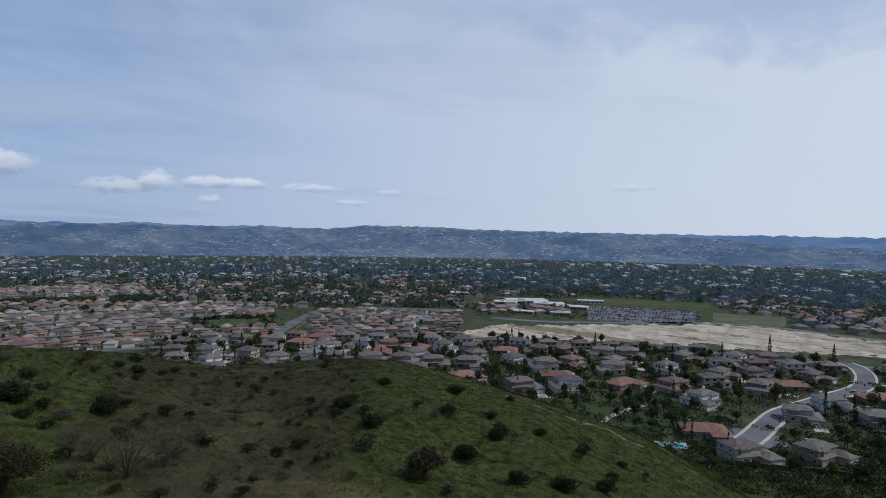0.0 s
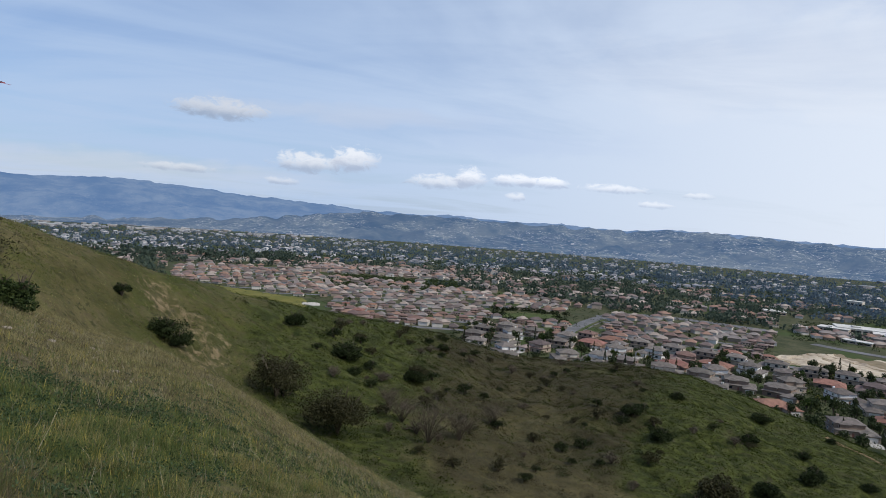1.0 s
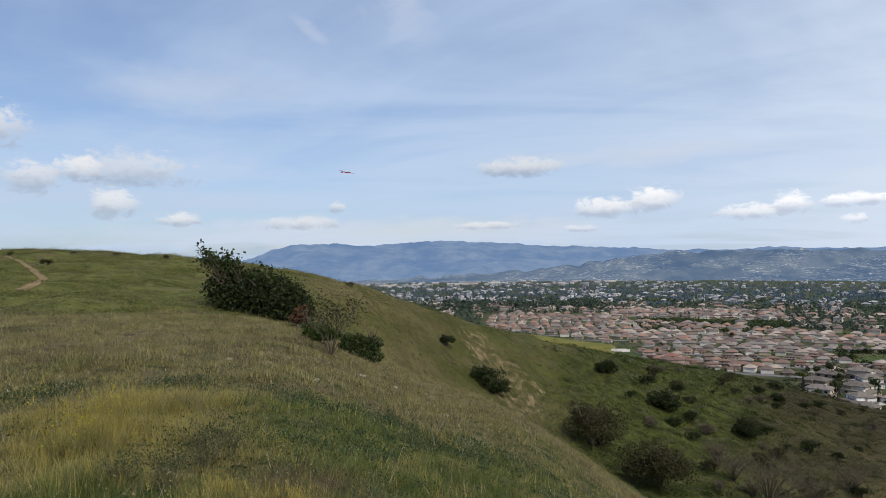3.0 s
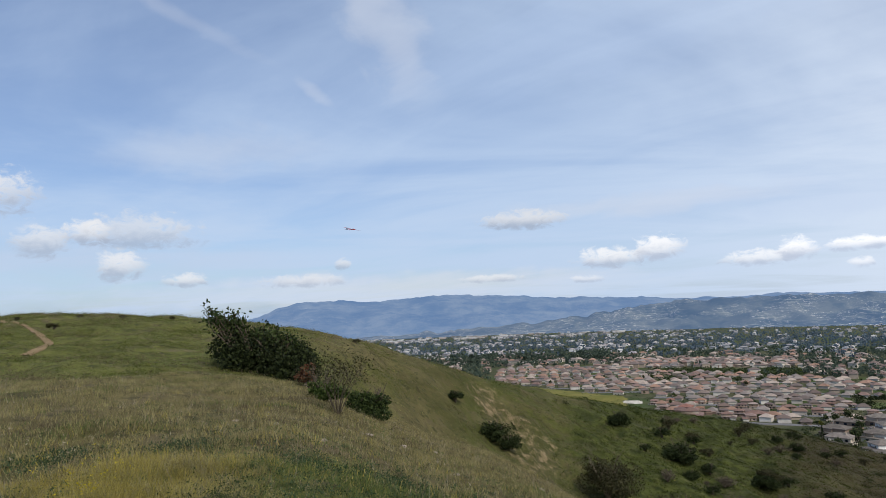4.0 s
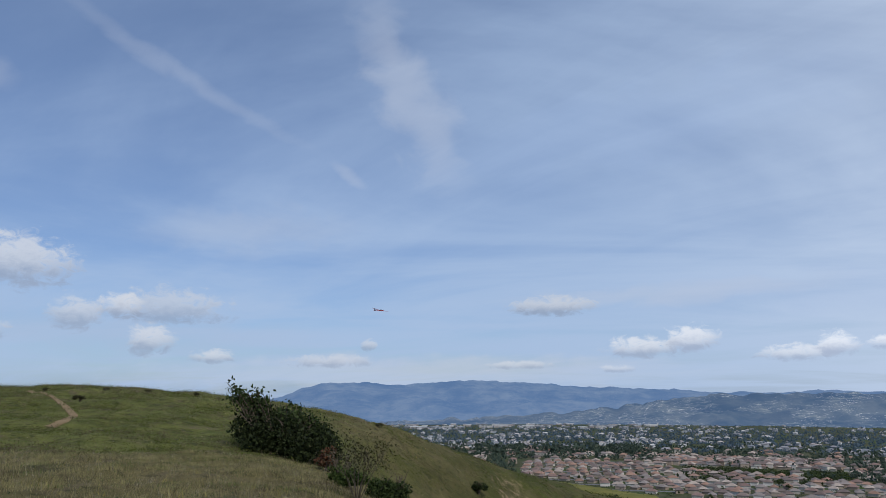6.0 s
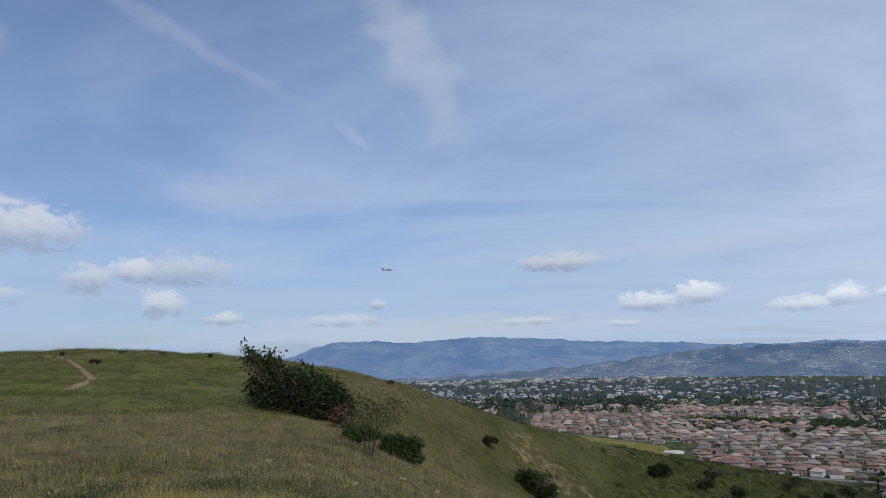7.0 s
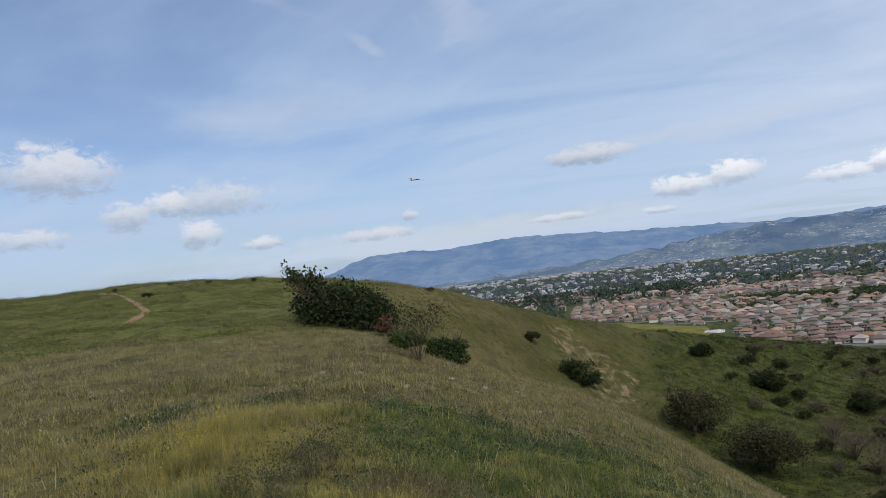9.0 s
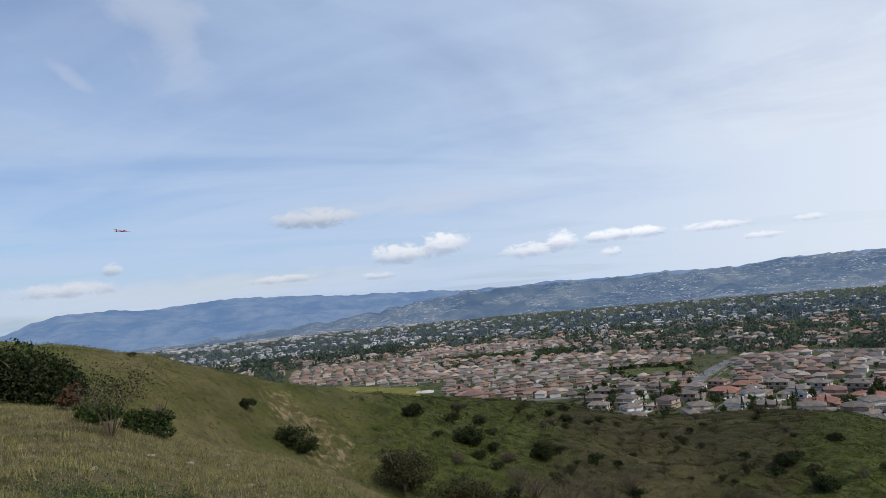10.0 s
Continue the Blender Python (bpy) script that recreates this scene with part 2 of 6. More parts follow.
def haze_glow_material(name, glow, patches, roofs, air=(0.22, 0.40, 0.80)):
    """Ranges behind miles of bright air: wooded slopes with pale clearings and specks of houses, the blue haze put over
    them as emission.
    """
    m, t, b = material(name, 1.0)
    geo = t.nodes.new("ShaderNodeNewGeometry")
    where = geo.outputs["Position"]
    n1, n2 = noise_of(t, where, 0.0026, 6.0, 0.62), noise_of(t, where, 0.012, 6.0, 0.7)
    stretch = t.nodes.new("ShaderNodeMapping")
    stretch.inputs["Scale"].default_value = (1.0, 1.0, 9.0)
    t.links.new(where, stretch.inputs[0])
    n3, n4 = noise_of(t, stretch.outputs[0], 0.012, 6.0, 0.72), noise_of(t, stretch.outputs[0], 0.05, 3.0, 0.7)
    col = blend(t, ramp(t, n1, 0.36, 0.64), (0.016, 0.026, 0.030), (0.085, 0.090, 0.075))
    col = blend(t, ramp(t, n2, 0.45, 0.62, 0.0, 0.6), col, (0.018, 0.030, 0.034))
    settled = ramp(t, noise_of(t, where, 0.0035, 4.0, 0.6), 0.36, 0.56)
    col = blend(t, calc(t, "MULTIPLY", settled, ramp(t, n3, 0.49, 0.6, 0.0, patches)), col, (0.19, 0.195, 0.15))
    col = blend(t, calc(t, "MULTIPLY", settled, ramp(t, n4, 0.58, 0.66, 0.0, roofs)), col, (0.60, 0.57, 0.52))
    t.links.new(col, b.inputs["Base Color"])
    # blue haze is emitted by the slopes themselves
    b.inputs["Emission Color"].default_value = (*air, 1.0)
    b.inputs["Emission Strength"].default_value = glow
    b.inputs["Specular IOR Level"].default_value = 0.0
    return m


def graded_earth():
    """Pale graded earth with dark wheel ruts and weedy banks drawn out along the terraces."""
    m, t, b = material("graded_earth", 0.95)
    geo, turn = t.nodes.new("ShaderNodeNewGeometry"), t.nodes.new("ShaderNodeMapping")
    turn.inputs["Rotation"].default_value = (0, 0, radians(70))
    turn.inputs["Scale"].default_value = (1.0, 0.09, 1.0)
    t.links.new(geo.outputs["Position"], turn.inputs[0])
    where = geo.outputs["Position"]
    col = blend(t, ramp(t, noise_of(t, where, 0.05, 5.0, 0.6), 0.35, 0.65), (0.33, 0.275, 0.21), (0.50, 0.435, 0.345))
    col = blend(t, ramp(t, noise_of(t, where, 0.5, 4.0, 0.6), 0.5, 0.7, 0.0, 0.4), col, (0.26, 0.21, 0.15))
    bands = noise_of(t, turn.outputs[0], 0.055, 5.0, 0.6, 0.7)
    col = blend(t, ramp(t, bands, 0.53, 0.6, 0.0, 0.85), col, (0.17, 0.135, 0.085))
    col = blend(t, ramp(t, noise_of(t, turn.outputs[0], 0.028, 4.0, 0.6), 0.56, 0.64, 0.0, 0.8), col, (0.115, 0.11, 0.062))
    t.links.new(col, b.inputs["Base Color"])
    return m


HILL = hill_material()
# glow stands in for haze, stronger on the farther range
RANGE, FOOTHILLS = haze_glow_material("far_range_haze_glow", 0.49, 0.1, 0.1), haze_glow_material("foothills", 0.29, 0.5, 0.8, (0.22, 0.39, 0.76))
VALLEY = mottled("valley_floor", (0.028, 0.037, 0.015), (0.081, 0.081, 0.044), 0.06, 0.95, 6.0, patch=(0.044, 0.064, 0.020))
ASPHALT = mottled("asphalt", (0.10, 0.10, 0.105), (0.17, 0.17, 0.18), 0.05, 0.9, 12.0)
CONCRETE = mottled("concrete", (0.34, 0.32, 0.29), (0.52, 0.49, 0.45), 0.2, 0.9, 6.0)
SAND = graded_earth()
DIRT = mottled("trail_dirt", (0.14, 0.10, 0.055), (0.24, 0.175, 0.105), 0.8, 0.95, 6.0)
LAWN = mottled("lawn", (0.040, 0.058, 0.018), (0.072, 0.092, 0.030), 0.1, 0.95, 8.0, patch=(0.075, 0.075, 0.034))
DUSTY = mottled("dusty_field", (0.075, 0.082, 0.050), (0.13, 0.13, 0.085), 0.05, 0.95, 8.0)
MUSTARD = mottled("mustard_field", (0.095, 0.098, 0.024), (0.165, 0.15, 0.042), 0.05, 0.95, 8.0)
ROOF_GREY = mottled("grey_roof_tiles", (0.095, 0.085, 0.078), (0.185, 0.162, 0.146), 0.5, 0.85, 6.0, vary=0.22)
ROOF_PINK = tones("faded_clay_tiles", [(0.186, 0.126, 0.114), (0.130, 0.091, 0.085), (0.212, 0.155, 0.140), (0.114, 0.091, 0.088), (0.171, 0.110, 0.095), (0.269, 0.217, 0.196)], 0.4)
ROOF_RED = mottled("terracotta_tiles", (0.16, 0.085, 0.065), (0.26, 0.145, 0.11), 0.5, 0.85, 6.0, vary=0.15)
WALL_CREAM = tones("cream_stucco", [(0.46, 0.40, 0.33), (0.58, 0.53, 0.46), (0.40, 0.33, 0.26)], 0.3)
WALL_TAN = tones("tan_stucco", [(0.25, 0.185, 0.145), (0.34, 0.265, 0.21), (0.21, 0.155, 0.12), (0.42, 0.35, 0.29)], 0.3)
WALL_WHITE = mottled("white_stucco", (0.62, 0.62, 0.62), (0.78, 0.77, 0.75), 0.3, 0.9, 6.0, vary=0.06)
TRIM = mottled("white_trim", (0.66, 0.65, 0.62), (0.78, 0.77, 0.74), 1.0, 0.7)
GARAGE = mottled("garage_door_paint", (0.55, 0.52, 0.47), (0.66, 0.63, 0.58), 0.8, 0.6)
GLASS = mottled("window_glass", (0.012, 0.014, 0.018), (0.03, 0.034, 0.04), 0.5, 0.08)
BARK = mottled("bark", (0.055, 0.042, 0.032), (0.12, 0.10, 0.08), 6.0, 0.95, 5.0, bump=0.6)
GREY_TWIG = mottled("grey_twigs", (0.052, 0.043, 0.032), (0.12, 0.10, 0.076), 5.0, 0.95, 5.0)
LEAF_DARK = leafy("dark_leaves", (0.010, 0.017, 0.007), (0.046, 0.062, 0.022))
LEAF_BUSH = leafy("bush_leaves", (0.013, 0.022, 0.008), (0.050, 0.068, 0.024), 0.7, 0.35)
LEAF_TOWN = leafy("town_leaves", (0.022, 0.036, 0.016), (0.084, 0.108, 0.043))
LEAF_LIME = leafy("yellow_green_leaves", (0.07, 0.085, 0.015), (0.17, 0.17, 0.035))
LEAF_SHOOT = leafy("shoot_leaves", (0.016, 0.030, 0.009), (0.062, 0.088, 0.026))
LEAF_BRIGHT = leafy("fresh_leaves", (0.022, 0.042, 0.010), (0.085, 0.125, 0.030))
LEAF_OLIVE = leafy("olive_leaves", (0.026, 0.027, 0.012), (0.078, 0.074, 0.034))
SCRUB_LEAF = leafy("scrub_leaves", (0.034, 0.029, 0.014), (0.085, 0.072, 0.038), 0.9, 0.45)
LEAF_RUST = leafy("rusty_leaves", (0.075, 0.032, 0.018), (0.17, 0.080, 0.042))
# distance haze mixed into the base colours: bluer and paler, most in far woods
LEAF_MID_HAZED = leafy("haze_tinted_valley_leaves", (0.052, 0.077, 0.060), (0.110, 0.145, 0.106), 0.8, 0.45)
LEAF_FAR_HAZED = leafy("haze_tinted_far_leaves", (0.088, 0.131, 0.175), (0.140, 0.194, 0.240), 0.9, 0.45)
GRASS_DRY = leafy("dry_grass", (0.060, 0.055, 0.024), (0.39, 0.345, 0.165), 0.85, 0.3, 3.2, 0.42, 0.95)
GRASS_GREEN = leafy("green_grass", (0.036, 0.060, 0.017), (0.17, 0.215, 0.072), 0.7, 0.3, 3.2, 0.42, 0.95)
GRASS_YELLOW = leafy("yellow_seed_grass", (0.075, 0.070, 0.018), (0.50, 0.42, 0.115), 0.85, 0.3, 3.2, 0.42, 0.95)
HERB = leafy("green_herbs", (0.025, 0.038, 0.006), (0.060, 0.080, 0.013), 0.8, 0.45)
RED_PAINT = mottled("red_film", (0.20, 0.012, 0.008), (0.27, 0.02, 0.013), 3.0, 0.35)
DARK_PAINT = mottled("black_film", (0.02, 0.02, 0.03), (0.04, 0.04, 0.05), 3.0, 0.4)
POOL = mottled("pool_water", (0.05, 0.30, 0.42), (0.10, 0.42, 0.52), 0.3, 0.05)
CAR_PAINT = tones("car_paint", [(0.40, 0.40, 0.41), (0.05, 0.05, 0.055), (0.16, 0.165, 0.17), (0.025, 0.03, 0.05), (0.10, 0.03, 0.025), (0.24, 0.235, 0.22), (0.07, 0.075, 0.08)], 0.05, 0.4)
TYRE = mottled("tyre_rubber", (0.02, 0.02, 0.02), (0.035, 0.035, 0.035), 4.0, 0.9)
MEADOW_HERB = leafy("meadow_herbs", (0.060, 0.075, 0.016), (0.135, 0.160, 0.040), 0.8, 0.25)
WEED = leafy("broad_weeds", (0.026, 0.050, 0.020), (0.085, 0.130, 0.062), 0.7, 0.25)
PALE_STALK = leafy("pale_dead_stalks", (0.20, 0.17, 0.11), (0.42, 0.38, 0.27), 0.9, 0.1)
MUSTARD_FLOWER = leafy("mustard_petals", (0.45, 0.36, 0.02), (0.62, 0.52, 0.05), 0.7, 0.3)
BROWN_WEED = leafy("brown_weeds", (0.075, 0.062, 0.036), (0.20, 0.168, 0.105), 0.9, 0.2)
WEED_STEM = mottled("weed_stems", (0.060, 0.060, 0.034), (0.15, 0.14, 0.085), 6.0, 0.95, 5.0)

# ---- mesh helpers ----
RNG = np.random.default_rng(7)


def mesh_of(name, verts, faces, mat, smooth=False):
    """A mesh from arrays of points and of triangles or quads."""
    verts, faces = np.asarray(verts, np.float32), np.asarray(faces, np.int32)
    me = bpy.data.meshes.new(name)
    k = faces.shape[1]
    me.vertices.add(len(verts))
    me.vertices.foreach_set("co", verts.ravel())
    me.loops.add(faces.size)
    me.loops.foreach_set("vertex_index", faces.ravel())
    me.polygons.add(len(faces))
    me.polygons.foreach_set("loop_start", np.arange(0, faces.size, k, dtype=np.int32))
    me.polygons.foreach_set("use_smooth", np.full(len(faces), smooth))
    for m in (mat if isinstance(mat, (list, tuple)) else [mat]):
        me.materials.append(m)
    me.update(calc_edges=True)
    return me


def from_bm(name, bm, mat):
    me = bpy.data.meshes.new(name)
    bm.to_mesh(me)
    bm.free()
    me.materials.append(mat)
    return me


def part(name, data, parent, label="", m=None):
    ob = new(name, data)
    ob.parent = parent
    if m is not None:
        ob.matrix_basis = m
    return tagged(ob, label)


class Shape:
    """Collects points and polygons of one mesh."""

    def __init__(self):
        self.v, self.f = [], []

    def add(self, pts, faces):
        k = len(self.v)
        self.v += [tuple(p) for p in pts]
        self.f += [tuple(i + k for i in f) for f in faces]

    def box(self, x0, x1, y0, y1, z0, z1):
        self.add([(x0, y0, z0), (x1, y0, z0), (x1, y1, z0), (x0, y1, z0), (x0, y0, z1), (x1, y0, z1), (x1, y1, z1), (x0, y1, z1)],
                 [(3, 2, 1, 0), (4, 5, 6, 7), (0, 1, 5, 4), (1, 2, 6, 5), (2, 3, 7, 6), (3, 0, 4, 7)])

    def mesh(self, name, mat):
        me = bpy.data.meshes.new(name)
        me.from_pydata(self.v, [], self.f)
        me.materials.append(mat)
        return me


def tube(shape, path, radii, sides=6):
    """A tapering stem along a line of points."""
    path = [Vector(p) for p in path]
    rings = []
    for i, p in enumerate(path):
        d = (path[min(i + 1, len(path) - 1)] - path[max(i - 1, 0)]).normalized()
        a = d.orthogonal().normalized()
        b = d.cross(a)
        rings.append([p + (a * math.cos(6.2832 * k / sides) + b * math.sin(6.2832 * k / sides)) * radii[i] for k in range(sides)])
    faces = [(i * sides + k, i * sides + (k + 1) % sides, (i + 1) * sides + (k + 1) % sides, (i + 1) * sides + k) for i in range(len(path) - 1) for k in range(sides)]
    faces += [tuple(range(sides))[::-1], tuple((len(path) - 1) * sides + k for k in range(sides))]
    shape.add([p for r in rings for p in r], faces)


# ---- the lie of the land ----
# by bearing: the near brow, the ravine behind it and the crest beyond: distance and angle from the eye
BEAR = [-180, -120, -70, -45, -32, -25, -18, -13.7, -9.7, -4.2, 1, 6.7, 12.6, 19, 26, 31, 36, 41, 47, 54, 62, 70, 75, 83, 95, 120, 180]
R_BROW = [20, 20, 20, 20, 20, 20, 22, 22, 22, 23, 24, 24, 24, 24, 24, 24, 22, 22, 22, 22, 22, 22, 22, 22, 22, 20, 20]
A_BROW = [-3, -3, -3.6, -4.2, -4.4, -4.9, -5.2, -6.4, -8.5, -10.9, -12.4, -15.1, -19.0, -22.2, -24.6, -25.8, -26.6, -26.5, -27, -28, -28, -28, -28, -27, -22, -8, -3]
R_FLOOR = [30, 30, 28, 28, 28, 30, 31, 34, 40, 45, 50, 52, 50, 46, 42, 40, 40, 40, 40, 42, 45, 50, 55, 60, 60, 40, 30]
A_FLOOR = [-1, -1, -2.5, -4.2, -4.5, -4.7, -5.5, -6.9, -9.3, -12, -13.6, -15.6, -19, -21.8, -23.8, -25.3, -26.4, -27, -27.6, -28, -27.2, -26.4, -26, -26, -22, -8, -1]
R_CREST = [75, 75, 75, 75, 75, 70, 65, 62, 62, 66, 72, 80, 88, 96, 105, 112, 113, 112, 108, 105, 100, 98, 95, 92, 90, 80, 75]
A_CREST = [2, 2, 1.2, 0.72, 0.85, 0.25, -0.68, -1.42, -2.55, -4.45, -6.25, -7.85, -8.95, -9.8, -10.75, -11.9, -11.95, -11.6, -11.85, -13.55, -15.55, -17.6, -20.0, -23, -21, -5, 2]
FINE = np.arange(-180.0, 180.0, 0.25)


def around(values):
    """A column of the table at any bearing, eased over a degree."""
    fine = np.interp(FINE, BEAR, values)
    k = np.exp(-0.5 * (np.arange(-12, 13) / 3.5) ** 2)
    return np.convolve(np.concatenate([fine[-12:], fine, fine[:12]]), k / k.sum(), "valid")


COLUMNS = [around(c) for c in (R_BROW, A_BROW, R_FLOOR, A_FLOOR, R_CREST, A_CREST)]


def waves(x, y, size, seed):
    """Cheap smooth relief from crossed waves of uneven length, about -1 to 1."""
    g = np.random.default_rng(seed)
    total = 0
    for k in range(7):
        a, ph, w = g.uniform(0, 6.28), g.uniform(0, 6.28), 6.28 / size * g.uniform(0.6, 1.9)
        total = total + np.sin((x * np.cos(a) + y * np.sin(a)) * w + ph + 1.3 * np.sin((y * np.cos(a) - x * np.sin(a)) * w * 0.6 + ph * 2))
    return total / 3.5


def spot(x, y, bearing, r, across, along):
    """A soft patch of ground cover."""
    b = np.degrees(np.arctan2(x, y))
    return np.exp(-((b - bearing) / across) ** 2 - ((np.hypot(x, y) - r) / along) ** 2)


def valley_height(r):
    return -84.0 - 0.020 * np.maximum(r - 900.0, 0)


def ground_height(x, y):
    x, y = np.asarray(x, float), np.asarray(y, float)
    r = np.hypot(x, y)
    b = np.degrees(np.arctan2(x, y))
    r1, a1, r2, a2, r3, a3 = (np.interp(b, FINE, c, period=360) for c in COLUMNS)
    z1, z2, z3 = (1.6 + q * np.tan(np.radians(a)) for q, a in ((r1, a1), (r2, a2), (r3, a3)))
    r4 = r3 + 60
    r5 = np.maximum(r4 + 70, 246.0)
    z5 = np.full_like(r, -84.0)
    z4 = z3 * 0.55 + z5 * 0.45
    r6 = r5 + 60
    R = np.stack([0 * r, 0.25 * r1, r1, r2, r3, r4, r5, r6], -1)
    Z = np.stack([0 * r, 0.19 * z1, z1, z2, z3, z4, z5, z5], -1)
    h = np.diff(R, axis=-1)
    d = np.diff(Z, axis=-1) / h
    m = np.zeros_like(Z)
    m[..., 1:-1] = np.where(d[..., 1:] * d[..., :-1] > 0, 2 * d[..., 1:] * d[..., :-1] / np.where(np.abs(d[..., 1:] + d[..., :-1]) < 1e-9, 1e-9, d[..., 1:] + d[..., :-1]), 0)
    m[..., 0] = d[..., 0]
    q = np.clip(r, 0, r6 - 1e-6)
    i = np.clip((q[..., None] >= R).sum(-1) - 1, 0, 6)[..., None]

    def pick(a, k):
        return np.take_along_axis(a, k, -1)[..., 0]

    hh = pick(h, i)
    s = (q - pick(R, i)) / hh
    z = (pick(Z, i) * (2 * s ** 3 - 3 * s ** 2 + 1) + hh * pick(m, i) * (s ** 3 - 2 * s ** 2 + s)
         + pick(Z, i + 1) * (3 * s ** 2 - 2 * s ** 3) + hh * pick(m, i + 1) * (s ** 3 - s ** 2))
    hill = np.clip((r5 - r) / 40, 0, 1)
    z = z + hill * np.clip(r / 12, 0, 1) * (0.07 * waves(x, y, 3.0, 1) + 0.16 * waves(x, y, 9.0, 2) * np.clip(r / 30, 0.3, 1))
    # gullies down the far side of the ravine
    face = np.exp(-((r - (r2 + r3) / 2) / ((r3 - r2) / 2.6)) ** 2) * np.clip((b + 12) / 10, 0, 1) * np.clip((85 - b) / 20, 0, 1)
    z = z - face * (0.55 * np.abs(waves(x, y, 17.0, 3)) + 0.22 * np.abs(waves(x, y, 6.0, 4)))
    slip = spot(x, y, 1.0, 66, 2.2, 6) + spot(x, y, 5.2, 60, 3.4, 10)
    z = z - np.clip(slip, 0, 1) * (0.5 * np.abs(waves(x, y, 3.2, 6)) + 0.2 * np.abs(waves(x, y, 1.3, 7)))
    return np.where(r > r5, valley_height(r), z)


def at_bearing(bearing, r):
    return r * math.sin(radians(bearing)), r * math.cos(radians(bearing))


MARCH = np.concatenate([np.arange(2, 140, 0.25), np.arange(140, 2600, 2.0)])


def on_ground(bearing, angle, start=2.0):
    """The first ground that a line from the eye meets, by bearing and angle."""
    rr = MARCH[MARCH >= start]
    x, y = rr * math.sin(radians(bearing)), rr * math.cos(radians(bearing))
    z = ground_height(x, y)
    hits = np.nonzero(z >= 1.6 + rr * math.tan(radians(angle)))[0]
    k = hits[0] if len(hits) else -1
    return Vector((x[k], y[k], z[k]))


def polar_sheet(name, bearings, radii, height, mat):
    B, R = np.meshgrid(np.radians(bearings), radii, indexing="ij")
    x, y = R * np.sin(B), R * np.cos(B)
    verts = np.stack([x, y, height(x, y)], -1).reshape(-1, 3)
    nb, nr = B.shape
    i, j = np.meshgrid(np.arange(nb - 1), np.arange(nr - 1), indexing="ij")
    a = (i * nr + j).ravel()
    faces = np.stack([a, a + 1, a + nr + 1, a + nr], -1)
    return mesh_of(name, verts, faces, mat, True), verts


def cover_at(x, y):
    """Shares of scrub, green and bare soil on the hillside."""
    b, r = np.degrees(np.arctan2(x, y)), np.hypot(x, y)
    r2 = np.interp(b, FINE, COLUMNS[2], period=360)
    far = 1 / (1 + np.exp(-(r - r2) / 2.0))
    green = 0.18 + far * (0.42 + 0.48 * np.clip((b - 8) / 8, 0, 1) - 0.6 * np.exp(-((b - 33) / 10.0) ** 2)) + (1 - far) * (0.22 * np.clip((b + 2) / 18, 0, 1) + 0.5 * np.clip((r - 20) / 8, 0, 1) * np.clip((b - 6) / 6, 0, 1))
    green = green + 1.15 * spot(x, y, -9, 7.0, 10, 2.2) + 0.5 * spot(x, y, 3, 7.5, 5, 2.5) + 0.5 * spot(x, y, -24, 42, 9, 5) + 0.25 * spot(x, y, 14, 10, 9, 4) + 1.3 * spot(x, y, -32, 4.1, 8, 1.1) - 0.35 * spot(x, y, 5, 20, 16, 4)
    green = green + 0.22 * spot(x, y, -38, 48, 12, 12) - far * 0.14 * np.exp(-((b + 9) / 8) ** 2)
    green = green - 0.7 * spot(x, y, 38, 49, 13, 6) - 0.35 * spot(x, y, 20, 62, 5, 10)
    scrub = far * (0.72 * np.clip((b - 19) / 7, 0, 1) * np.clip((47 + 0.05 * (r - 75) - b) / 5, 0, 1) + 0.55 * np.exp(-((b + 4) / 7) ** 2) - 0.1) + 0.35 * spot(x, y, -15, 15, 10, 4)
    soil = far * 0.62 * (spot(x, y, 1.0, 66, 1.8, 4.5) + 1.1 * spot(x, y, 4.9, 60, 3.0, 9) + 0.5 * spot(x, y, 3.0, 60, 1.5, 7))
    soil = soil + 0.55 * spot(x, y, 26, 24, 3, 2.5) + 0.25 * spot(x, y, -42, 7, 9, 2.0)
    return np.clip(scrub, 0, 1), np.clip(green, 0, 1), np.clip(soil, 0, 1)


bearings = np.concatenate([np.arange(-180, -55, 2.0), np.arange(-55, 95, 0.3), np.arange(95, 180.1, 2.0)])
bearings[-1] = 180.0
radii = np.concatenate([np.arange(0.0, 8, 0.25), np.arange(8, 40, 0.5), np.arange(40, 125, 0.8), np.arange(125, 270, 3), np.geomspace(270, 2950, 60)])
ground_mesh, ground_pts = polar_sheet("ground", bearings, radii, ground_height, [HILL, VALLEY])
layer = ground_mesh.color_attributes.new("cover", "FLOAT_COLOR", "POINT")
cov = np.ones((len(ground_pts), 4), np.float32)
cov[:, 0], cov[:, 1], cov[:, 2] = cover_at(ground_pts[:, 0], ground_pts[:, 1])
cov[:, 3] = np.clip((np.degrees(np.arctan2(ground_pts[:, 0], ground_pts[:, 1])) + 21) / 18, 0, 1) * np.clip((np.hypot(ground_pts[:, 0], ground_pts[:, 1]) - 34) / 8, 0.2, 1) * np.clip((np.hypot(ground_pts[:, 0], ground_pts[:, 1]) - 1) / 5, 0, 1) * np.clip((175 - np.degrees(np.arctan2(ground_pts[:, 0], ground_pts[:, 1]))) / 60, 0, 1)
layer.data.foreach_set("color", cov.ravel())
low_ground = np.zeros(len(ground_mesh.polygons), np.int32)
first = np.zeros(len(ground_mesh.polygons) * 4, np.int32)
ground_mesh.loops.foreach_get("vertex_index", first)
low_ground[:] = np.hypot(ground_pts[first[::4], 0], ground_pts[first[::4], 1]) > 250
ground_mesh.polygons.foreach_set("material_index", low_ground)
tagged(new("ground", ground_mesh), "grassy hillside falling to a flat suburban valley floor", "ground", kind="structure")

